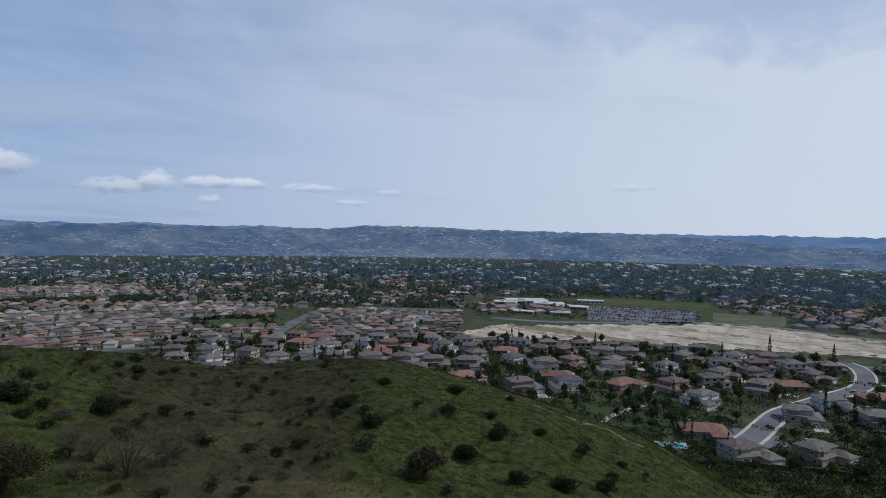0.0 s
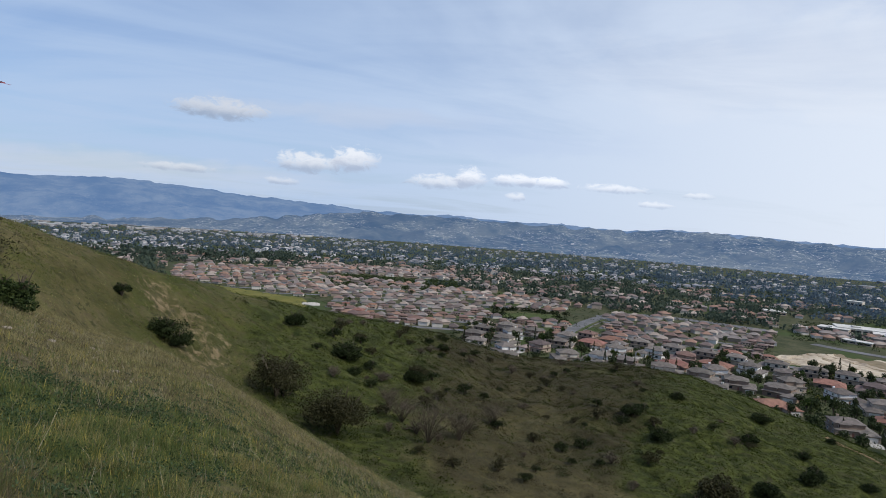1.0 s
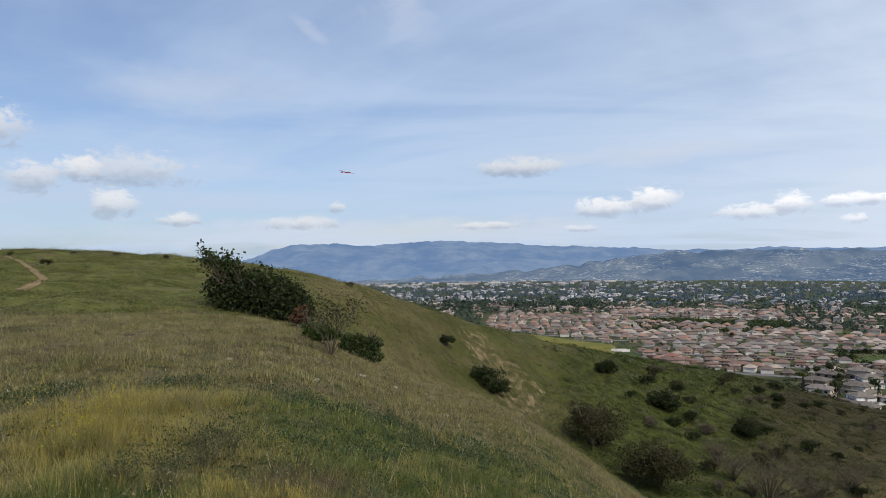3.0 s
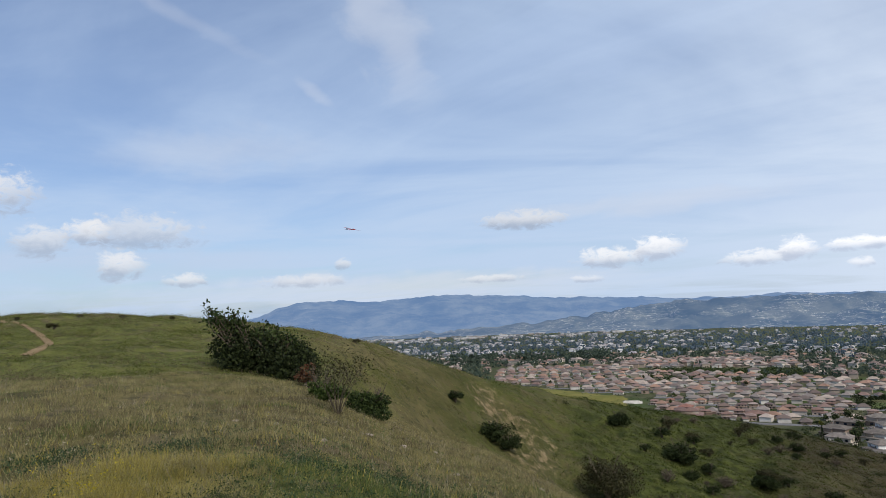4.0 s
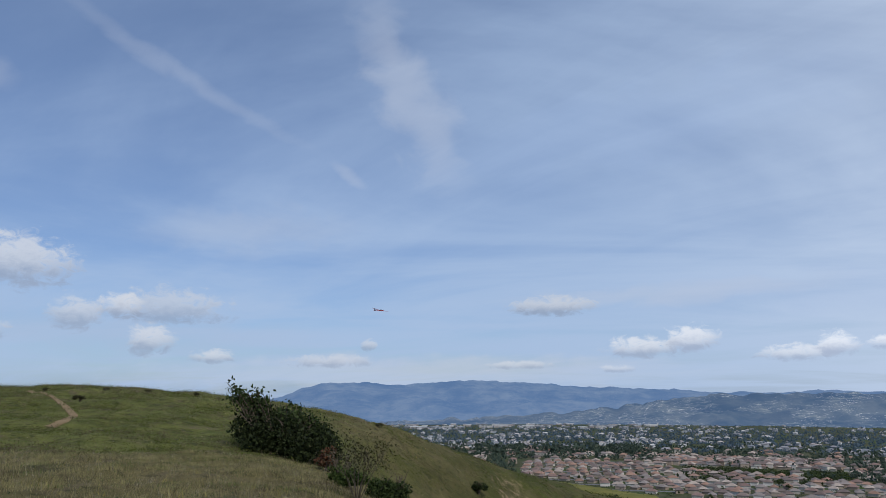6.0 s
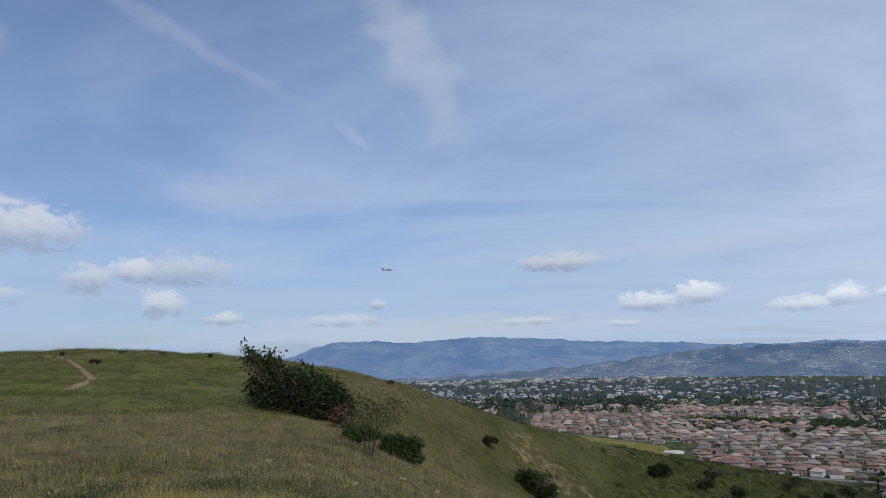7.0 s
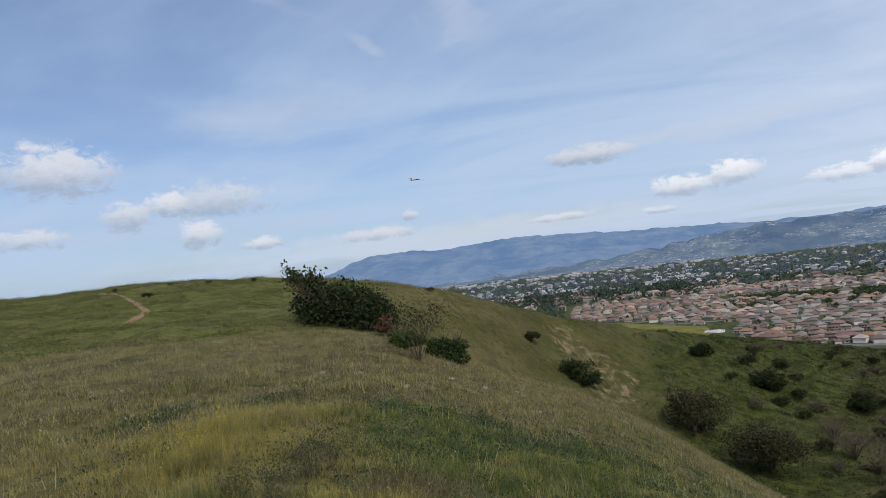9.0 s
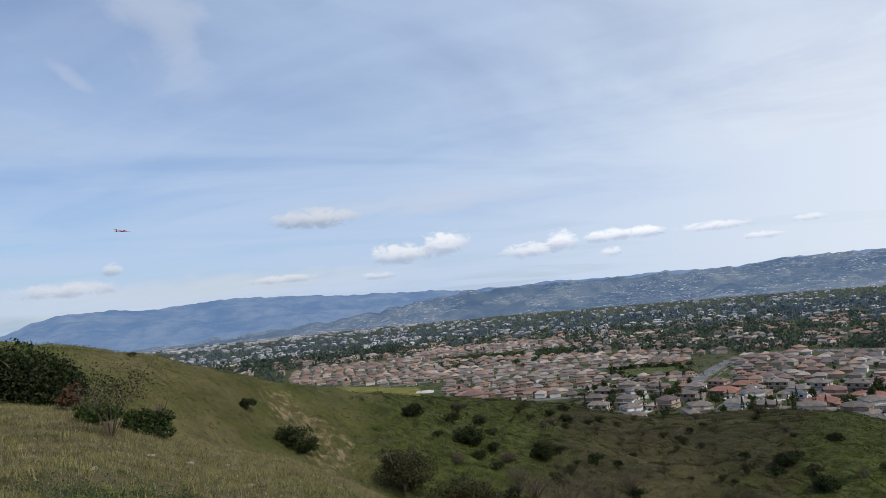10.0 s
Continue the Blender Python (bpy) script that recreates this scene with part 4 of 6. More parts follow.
heads(5200, -48, 0, 3.2, 10, 0.10, 0.30, 0.008, 5, GRASS_DRY, "seed_heads", "pale yellow seed heads over the tall grass", 181, lambda x, y: np.clip(spot(x, y, -30, 7.0, 9, 2.0) + 0.7 * spot(x, y, -20, 4.6, 9, 1.4) + 0.06, 0, 1))
heads(500, -40, -22, 5, 9, 0.16, 0.34, 0.011, 6, MUSTARD_FLOWER, "mustard_flowers", "small bright yellow mustard flowers in the grass", 182, lambda x, y: 0.5 * spot(x, y, -32, 6.6, 4, 1.0))
heads(2600, -46, 30, 9, 40, 0.06, 0.2, 0.02, 5, PALE_STALK, "pale_tufts", "pale dry seeding tufts over the meadow", 183, lambda x, y: np.clip(0.3 + 0.7 * waves(x, y, 4.0, 184), 0, 1))

# broad-leaved weeds and dead stalks among the near grass
clumps(9000, -46, 32, 2.8, 13, 12, 0.014, 0.045, WEED, "broad_weeds", "broad-leaved green weeds among the near grass", lambda x, y: np.clip(cover_at(x, y)[1] * 1.2 - 0.15, 0.02, 0.9), 84)
rng = np.random.default_rng(85)
sx0, sy0 = sector(2600, -48, 34, 2.8, 20, rng)
v, f = tufts(sx0, sy0, 3, 0.24, 0.0028, 0.45, rng, 0.05)
tagged(new("dead_stalks", mesh_of("dead_stalks", v, f, PALE_STALK)), "pale dead grass stalks standing in the meadow", "grass", kind="stuff")
sx0, sy0 = sector(9000, -46, 24, 7, 26, rng)
brown = 0.26 + 0.75 * spot(sx0, sy0, -17, 14, 7, 3) + 0.7 * spot(sx0, sy0, -31, 11, 6, 1.5) + 0.6 * spot(sx0, sy0, 4, 17, 6, 3)
pick = rng.uniform(size=len(sx0)) < brown * (0.35 + 0.9 * np.clip(waves(sx0, sy0, 2.6, 36), 0, 1))
v, f = tufts(sx0[pick], sy0[pick], 16, 0.16, 0.005, 0.7, rng, 0.13)
tagged(new("brown_weeds", mesh_of("brown_weeds", v, f, BROWN_WEED)), "low tangled brown weeds in patches of the meadow", "plants", kind="stuff")

sx0, sy0 = sector(900, -20, -6, 3.7, 5.6, rng)
pick = rng.uniform(size=len(sx0)) < spot(sx0, sy0, -13, 4.6, 4.5, 0.6)
v, f = tufts(sx0[pick], sy0[pick], 22, 0.14, 0.0022, 0.8, rng, 0.06)
tagged(new("dead_weeds", mesh_of("dead_weeds", v, f, BROWN_WEED)), "patch of tangled dead brown weeds in the grass", "plants", kind="stuff")

# weeds in blotches over the hilltop and its flank, and rank green growth round the yellow seed grass
clumps(40000, -50, 11, 30, 78, 8, 0.036, 0.18, MEADOW_HERB, "hilltop_herbs", "low green herbs in blotches over the hilltop", lambda x, y: np.clip(0.15 + 0.9 * waves(x, y, 7.0, 41) + 0.3 * waves(x, y, 2.2, 42), 0.04, 0.85), 86)
clumps(26000, -50, 12, 26, 78, 9, 0.034, 0.18, BROWN_WEED, "hilltop_weeds", "low dry brown weeds in blotches over the hilltop", lambda x, y: np.clip(0.12 + 0.8 * waves(x, y, 6.0, 43) + 0.35 * waves(x, y, 1.8, 44), 0.03, 0.8), 87)
clumps(4500, -50, 2, 28, 70, 10, 0.032, 0.16, MEADOW_HERB, "hilltop_scrub", "small olive scrub tufts over the hilltop and its flank", lambda x, y: np.clip(0.12 + 0.8 * waves(x, y, 4.0, 45), 0.02, 0.6), 88)
clumps(4200, -40, 2, 3.4, 9.5, 16, 0.014, 0.07, WEED, "rank_weeds", "rank green weeds round the yellow seed grass", lambda x, y: np.clip(1.1 * waves(x, y, 1.6, 46) + 0.5 * waves(x, y, 0.6, 47) - 0.1, 0.0, 0.9), 89)

# ---- the town in the valley ----
FLOOR = -84.0
TOWN = 1.436


def town(bearing, r):
    """A place in the town: distances in units of the old survey, 1.436 m each."""
    return at_bearing(bearing, r * TOWN)


def hip(shape, x0, x1, y0, y1, z, rise, over=0.55, thick=0.22):
    """A hipped roof with overhang and an eaves edge."""
    x0, x1, y0, y1 = x0 - over, x1 + over, y0 - over, y1 + over
    w, d = x1 - x0, y1 - y0
    cx, cy, inset = (x0 + x1) / 2, (y0 + y1) / 2, min(w, d) / 2
    if w >= d:
        r0, r1 = (x0 + inset * 0.95, cy, z + thick + rise), (x1 - inset * 0.95, cy, z + thick + rise)
    else:
        r0, r1 = (cx, y0 + inset * 0.95, z + thick + rise), (cx, y1 - inset * 0.95, z + thick + rise)
    pts = [(x0, y0, z), (x1, y0, z), (x1, y1, z), (x0, y1, z), (x0, y0, z + thick), (x1, y0, z + thick), (x1, y1, z + thick), (x0, y1, z + thick), r0, r1]
    sides = [(3, 2, 1, 0), (0, 1, 5, 4), (1, 2, 6, 5), (2, 3, 7, 6), (3, 0, 4, 7)]
    top = [(4, 5, 9, 8), (5, 6, 9), (6, 7, 8, 9), (7, 4, 8)] if w >= d else [(4, 5, 8), (5, 6, 9, 8), (6, 7, 9), (7, 4, 8, 9)]
    shape.add(pts, sides + top)


def one(name, mat, *box):
    s = Shape()
    s.box(*box)
    return s.mesh(name, mat)


PANE = one("pane", GLASS, -0.5, 0.5, -0.02, 0.02, -0.5, 0.5)


def frame_mesh():
    s = Shape()
    for b in ((-0.58, 0.58, -0.05, 0.05, 0.5, 0.58), (-0.58, 0.58, -0.05, 0.05, -0.58, -0.5), (-0.58, -0.5, -0.05, 0.05, -0.5, 0.5), (0.5, 0.58, -0.05, 0.05, -0.5, 0.5), (-0.03, 0.03, -0.05, 0.05, -0.5, 0.5)):
        s.box(*b)
    return s.mesh("window_frame", TRIM)


SURROUND = frame_mesh()


def put_window(house, x, y, z, w, h, turn, framed):
    m = pose(x, y, z, 0, 0, turn) @ Matrix.Diagonal((w, 1, h, 1))
    if framed:
        fr = part("window", SURROUND, house, m=m)
        part("pane", PANE, fr)
    else:
        part("window", PANE, house, m=m)


def house(w, d, storeys, roof, wall, wing, framed, name, label, chimney=True):
    """A stucco house at the origin, its front toward -y: broad ground floor under a skirt roof, smaller upper floor, garage wing."""
    root = new(name)
    side = 1 if wing > 0 else -1
    part("wall", one("wall", wall, -w / 2, w / 2, -d / 2, d / 2, -1.0, 2.9), root)
    s = Shape()
    hip(s, -w / 2, w / 2, -d / 2, d / 2, 2.9, d * (0.12 if storeys > 1 else 0.2))
    part("roof", s.mesh("roof", roof), root)
    faces = [(-w / 2, w / 2, -d / 2, d / 2, 1.5)]
    top = 2.9
    if storeys > 1:
        ux0, ux1 = (-w / 2 + 0.1, w * 0.26) if side > 0 else (-w * 0.26, w / 2 - 0.1)
        uy0, uy1 = -d * 0.36, d / 2 - 0.1
        part("upper_wall", one("upper_wall", wall, ux0, ux1, uy0, uy1, 2.7, 5.6), root)
        s = Shape()
        hip(s, ux0, ux1, uy0, uy1, 5.6, (uy1 - uy0) * 0.2)
        gx = (ux0 + ux1) / 2 - side * (ux1 - ux0) * 0.18
        hip(s, gx - 2.2, gx + 2.2, uy0 - 0.9, uy0 + 2.5, 5.3, 1.15, 0.45)
        part("upper_roof", s.mesh("upper_roof", roof), root)
        part("bay", one("bay", wall, gx - 2.1, gx + 2.1, uy0 - 0.85, uy0 + 0.05, 0.0, 5.35), root)
        faces.append((ux0, ux1, uy0, uy1, 4.4))
        top = 5.6
    ww, wd = w * 0.4, d * 0.42
    wx = side * (w / 2 - ww / 2 - 0.25)
    part("wing_wall", one("wing_wall", wall, wx - ww / 2, wx + ww / 2, -d / 2 - wd, -d / 2 + 0.1, -1.0, 2.7), root)
    s = Shape()
    hip(s, wx - ww / 2, wx + ww / 2, -d / 2 - wd, -d / 2 + wd * 0.9, 2.7, ww * 0.2)
    part("wing_roof", s.mesh("wing_roof", roof), root)
    g = Shape()
    for k in range(4):
        g.box(-2.4, 2.4, -0.05, 0.05, 0.05 + 0.56 * k, 0.56 * k + 0.57)
    part("garage_door", g.mesh("garage_door", GARAGE), root, m=pose(wx, -d / 2 - wd - 0.02, 0.0))
    part("front_door", one("front_door", ROOF_RED if roof is ROOF_GREY else BARK, -0.5, 0.5, -0.05, 0.05, 0.0, 2.1), root, m=pose(-side * w * 0.06, -d / 2 - 0.02, 0))
    for k, (x0, x1, y0, y1, z) in enumerate(faces):
        fw, fd = x1 - x0, y1 - y0
        for u in (0.12, 0.38, 0.64, 0.88) if framed else (0.16, 0.5, 0.84):
            put_window(root, x0 + fw * u, y1 + 0.03, z, 1.6 if u != 0.64 else 2.2, 1.35, 0, framed)
        put_window(root, x0 + fw * (0.2 if side > 0 else 0.8), y0 - 0.03, z, 1.7, 1.3, 0, framed)
        for v in (0.25, 0.75) if framed else (0.6,):
            put_window(root, x0 - 0.03, y0 + fd * v, z, 1.2, 1.25, 90, framed)
            put_window(root, x1 + 0.03, y0 + fd * v, z, 1.2, 1.25, 90, framed)
    if chimney:
        c = Shape()
        c.box(-0.5, 0.5, -0.35, 0.35, 0, 2.6)
        c.box(-0.62, 0.62, -0.47, 0.47, 2.6, 2.85)
        part("chimney", c.mesh("chimney", wall), root, m=pose(-side * w * 0.3, d * 0.22, top - 0.3))
    return tagged(root, label, "house", "houses of the tract" if name == "tract_house" else "houses below the hill")


def clear_of(places, x, y, gap):
    return all((x - p[0]) ** 2 + (y - p[1]) ** 2 > gap * gap for p in places)


LABELS = ["large two-storey cream stucco house with a grey tiled hip roof", "large two-storey white house with a grey tiled roof", "low tan house with a red terracotta roof",
          "large two-storey tan house with a faded clay-tile roof", "large two-storey tan stucco house with a grey tiled roof"]
SPECS = [(17, 11.5, 2, ROOF_GREY, WALL_CREAM, 1), (16, 12, 2, ROOF_GREY, WALL_WHITE, -2), (18, 12, 1, ROOF_RED, WALL_TAN, 1), (15, 12.5, 2, ROOF_PINK, WALL_TAN, -1), (17, 11, 2, ROOF_GREY, WALL_TAN, 2)]
BIG = [house(*spec, framed, "house", text) for framed in (True, False) for spec, text in zip(SPECS, LABELS)]
# bearing, angle of the middle, heading of the front, kind
HOUSES = [(76.9, -17.0, 215, 0), (82.1, -16.2, 200, 4), (73.7, -15.7, 240, 2), (73.4, -13.4, 205, 1), (77.8, -12.0, 180, 4), (81.5, -10.7, 200, 4),
          (67.0, -12.6, 190, 2), (62.2, -13.1, 225, 1), (58.5, -13.4, 215, 4), (53.1, -12.7, 200, 2), (49.0, -11.0, 210, 1), (54.1, -11.1, 200, 4),
          (57.9, -11.2, 205, 1), (62.6, -11.3, 195, 3), (66.5, -11.0, 190, 4), (40.5, -10.4, 205, 1), (45.5, -10.75, 200, 2), (31.0, -11.3, 180, 1),
          (36.4, -11.3, 200, 0), (31.5, -9.9, 190, 1), (70.5, -11.2, 200, 1), (86.0, -13.2, 230, 4), (80.8, -13.6, 250, 4), (82.9, -12.5, 235, 1), (74.9, -11.3, 190, 4), (75.9, -10.0, 185, 1), (71.1, -12.6, 200, 3), (72.0, -10.2, 190, 4)]
home = []
for b, a, turn, kind in HOUSES:
    r = 57.5 / math.tan(radians(-a))
    x, y = town(b, r)
    home.append((x, y, turn - 180, kind))
rnd = random.Random(5)
ROAD_LINE = [town(b, r) for b, r in ((76.9, 203), (77.6, 212), (78.4, 226), (79.4, 243), (81.3, 262), (83.2, 283), (84.5, 300), (84.9, 318), (84.8, 332), (84.4, 346), (83.5, 358))]


def off_road(x, y, gap):
    return all((x - p[0]) ** 2 + (y - p[1]) ** 2 > gap * gap for p in ROAD_LINE) and all(((x - (p[0] + q[0]) / 2) ** 2 + (y - (p[1] + q[1]) / 2) ** 2) > gap * gap for p, q in zip(ROAD_LINE, ROAD_LINE[1:]))


e_b = 57.0
ex, ey = Vector((math.cos(radians(e_b)), -math.sin(radians(e_b)))), Vector((math.sin(radians(e_b)), math.cos(radians(e_b))))
for i in range(-22, 23):
    for j in range(24):
        p = ex * (i * 21.5 + rnd.uniform(-1.5, 1.5) + (9 if j % 2 else 0)) + ey * (250 + j * 25 + rnd.uniform(-1.5, 1.5))
        b, r = math.degrees(math.atan2(p.x, p.y)), p.length / TOWN
        if 27 < b < 91 and 262 < r < (345 if b > 52 else 352) and clear_of([q[:2] for q in home], p.x, p.y, 19.5) and off_road(p.x, p.y, 17):
            home.append((p.x, p.y, e_b + (0 if j % 2 else 180) + rnd.uniform(-12, 12) - 180, rnd.choice((5, 5, 6, 8, 9, 9, 9, 7))))
used = set()
DRIVE = one("driveway", CONCRETE, -2.9, 2.9, -8.0, 0.0, -0.6, 0.12)
for k, (x, y, turn, kind) in enumerate(home):
    m = pose(x, y, FLOOR, 0, 0, -turn)
    if kind in used:
        copy_thing(BIG[kind], m).scale = (rnd.uniform(0.86, 1.12) * rnd.choice((1, 1, -1)), rnd.uniform(0.9, 1.1), rnd.uniform(0.92, 1.04))
    else:
        BIG[kind].matrix_basis = m
        used.add(kind)
    if k < len(HOUSES) and k % 2 == 0 or k % 4 == 0:
        w, d, wing = SPECS[kind % 5][0], SPECS[kind % 5][1], SPECS[kind % 5][5]
        slab = new("driveway", DRIVE)
        slab.matrix_basis = m @ pose((1 if wing > 0 else -1) * (w * 0.3 - 0.25), -d * 0.92 - 0.1, 0)
        tagged(slab, "pale concrete driveway before a garage", "driveway", kind="structure")

# the tract of small houses, row behind row
SMALL = [house(12.5, 10, 2, ROOF_PINK, WALL_TAN, 1, False, "tract_house", "small two-storey tan house with a pinkish tile roof", False),
         house(12, 10.5, 2, ROOF_PINK, WALL_TAN, -1, False, "tract_house", "small two-storey stucco house with a pinkish tile roof", False),
         house(13, 10, 1, ROOF_PINK, WALL_TAN, 2, False, "tract_house", "low tan house with a pinkish tile roof", False),
         house(12, 11, 2, ROOF_RED, WALL_CREAM, -2, False, "tract_house", "small two-storey cream house with a red tile roof", False)]


def tract_zone(b, r):
    if 29.8 < b < 36.2 and 394 < r < 436 or 36.3 < b < 39.5 and r < 470:
        return False
    if 11.5 < b < 15.2 and r < 428:
        return False
    if 12.5 < b < 36.3:
        return 343 < r < 545 + (24 - b) * 3
    if 2.0 < b <= 12.5:
        return 496 - 7.5 * (b - 4) < r < 630
    return 39.5 <= b < 53 and 357 < r < 466


small_used, rows_seen, tract, beyond = set(), {}, [], []
for zone_b, lo, hi in ((23.0, 2.0, 36.3), (45.0, 36.3, 53.0)):
    ux, uy = Vector((math.cos(radians(zone_b)), -math.sin(radians(zone_b)))), Vector((math.sin(radians(zone_b)), math.cos(radians(zone_b))))
    for j in range(30):
        along = 440 + (j // 2) * 39 + (j % 2) * 19
        if along > 940:
            break
        for i in range(-38, 39):
            bend = 0.0006 * (i * 15) ** 2
            if rnd.random() < 0.1:
                continue
            p = ux * (i * 11.6 + rnd.uniform(-1.4, 1.4) + (j * 5.7) % 11.6) + uy * (along - bend + 7 * math.sin(i * 0.35 + j) + rnd.uniform(-1.5, 1.5))
            b, r = math.degrees(math.atan2(p.x, p.y)), p.length / TOWN
            if not (lo < b < hi and tract_zone(b, r)) or not clear_of([q[:2] for q in home], p.x, p.y, 16):
                continue
            rows_seen.setdefault((zone_b, j // 2), []).append(i)
            tract.append((p.x, p.y))
            kind = rnd.choice((0, 0, 0, 1, 1, 2, 3))
            if p.length > 590 or len(tract) % 11 > 4:
                beyond.append((p.x, p.y, -zone_b))
                continue
            m = pose(p.x, p.y, FLOOR, 0, 0, -(zone_b + (180 if j % 2 == 0 else 0) + rnd.uniform(-9, 9) + rnd.choice((0, 0, 0, 90))))
            if kind in small_used:
                copy_thing(SMALL[kind], m).scale = (rnd.uniform(0.6, 0.8), rnd.uniform(0.58, 0.76), rnd.uniform(0.5, 0.68))
            else:
                SMALL[kind].matrix_basis = m
                small_used.add(kind)
for k, unused in enumerate(SMALL):
    if k not in small_used:
        unused.matrix_basis = pose(*town(20 + 2 * k, 470), FLOOR)


def ribbon(points, width, z, thick, mat, name, label, side=0.0):
    """A strip of paving of some thickness along a line."""
    pts = [Vector(p) for p in points]
    fine = []
    for i in range(len(pts) - 1):
        p0, p1, p2, p3 = pts[max(i - 1, 0)], pts[i], pts[i + 1], pts[min(i + 2, len(pts) - 1)]
        for k in range(6):
            t = k / 6
            fine.append(0.5 * ((2 * p1) + (p2 - p0) * t + (2 * p0 - 5 * p1 + 4 * p2 - p3) * t * t + (3 * p1 - p0 - 3 * p2 + p3) * t ** 3))
    fine.append(pts[-1])
    v, f = [], []
    for i, p in enumerate(fine):
        d = (fine[min(i + 1, len(fine) - 1)] - fine[max(i - 1, 0)]).normalized()
        nrm = Vector((-d.y, d.x))
        a, c = p + nrm * (side + width / 2), p + nrm * (side - width / 2)
        zz = z(p) if callable(z) else z
        v += [(a.x, a.y, zz - thick), (a.x, a.y, zz), (c.x, c.y, zz), (c.x, c.y, zz - thick)]
        if i:
            q = 4 * i
            f += [(q - 4 + k, q - 4 + k + 1, q + k + 1, q + k) for k in range(3)]
    f += [(0, 3, 2, 1), (4 * len(fine) - 4, 4 * len(fine) - 3, 4 * len(fine) - 2, 4 * len(fine) - 1)]
    me = bpy.data.meshes.new(name)
    me.from_pydata(v, [], f)
    me.materials.append(mat)
    return tagged(new(name, me), label, name, kind="structure")


for (zone_b, j), seen in rows_seen.items():
    ux, uy = Vector((math.cos(radians(zone_b)), -math.sin(radians(zone_b)))), Vector((math.sin(radians(zone_b)), math.cos(radians(zone_b))))
    line = [ux * (i * 11.6) + uy * (440 + j * 39 + 9.5 - 0.0006 * (i * 15) ** 2) for i in range(min(seen), max(seen) + 1, 2)]
    if len(line) > 1:
        ribbon(line, 7.0, FLOOR + 0.15, 0.4, ASPHALT, "street", "grey asphalt street between rows of tract houses")

ribbon(ROAD_LINE, 8.8, FLOOR + 0.10, 0.5, ASPHALT, "road", "grey asphalt residential road curving down to a turning circle")
for side in (-5.3, 5.3):
    ribbon(ROAD_LINE, 1.5, FLOOR + 0.26, 0.6, CONCRETE, "pavement", "pale concrete pavement with a kerb along the road", side)
disc = bmesh.new()
bmesh.ops.create_cone(disc, cap_ends=True, segments=36, radius1=14.0, radius2=14.0, depth=0.5)
turning = new("road", from_bm("road", disc, ASPHALT))
turning.matrix_basis = pose(*town(77.2, 207), FLOOR - 0.135)
tagged(turning, "round asphalt turning circle at the road's end", "road", kind="structure")
ribbon([town(b, r) for b, r in ((36.3, 350), (37.2, 380), (38.6, 420), (40.2, 455), (42.5, 476), (47.0, 480), (53.0, 474))], 16.0, FLOOR + 0.2, 0.5, ASPHALT, "road", "wide pale boulevard beside the tract")
ribbon([town(b, r) for b, r in ((36.9, 352), (37.8, 382), (39.2, 422), (40.9, 452))], 3.0, FLOOR + 0.5, 0.6, LAWN, "median", "planted green median of the boulevard")
ribbon([town(b, r) for b, r in ((53, 348), (60, 350), (70, 350), (80, 352), (92, 356))], 9.0, FLOOR + 0.15, 0.5, ASPHALT, "road", "asphalt street along the graded lot")
ribbon([town(b, r) for b, r in ((55.5, 440), (60, 430), (66, 438), (74, 466), (79, 466), (84, 452), (93, 448))], 12.0, FLOOR + 0.2, 0.5, ASPHALT, "road", "asphalt road behind the graded lot")


def patch(b0, b1, r0, r1, z, relief, mat, name, label, size=20.0):
    r0, r1 = r0 * TOWN, r1 * TOWN

    def height(x, y):
        b, r = np.degrees(np.arctan2(x, y)), np.hypot(x, y)
        rim = np.clip(np.minimum.reduce([(b - b0) * r * 0.01745, (b1 - b) * r * 0.01745, r - r0, r1 - r]) / 4, 0, 1)
        return FLOOR - 0.3 + (0.3 + z + relief * (waves(x, y, size, 41) * 0.5 + 0.5)) * rim
    wob = np.linspace(b0, b1, max(8, int((b1 - b0) * 6)))
    me, pts = polar_sheet(name, wob, np.linspace(r0, r1, max(8, int((r1 - r0) / 3))), height, mat)
    return tagged(new(name, me), label, name.replace("_", " "), kind="structure")


LOT_B = [51.8, 52.6, 54.6, 57, 59.6, 62, 64.5, 67, 69.2, 73.7, 77.9, 81.8, 85.8, 93]
LOT_NEAR = [358, 354, 353, 354, 354, 356, 357, 358, 359, 361, 366, 374, 384, 396]
LOT_FAR = [360, 368, 384, 404, 402, 408, 420, 428, 436, 462, 458, 446, 436, 424]


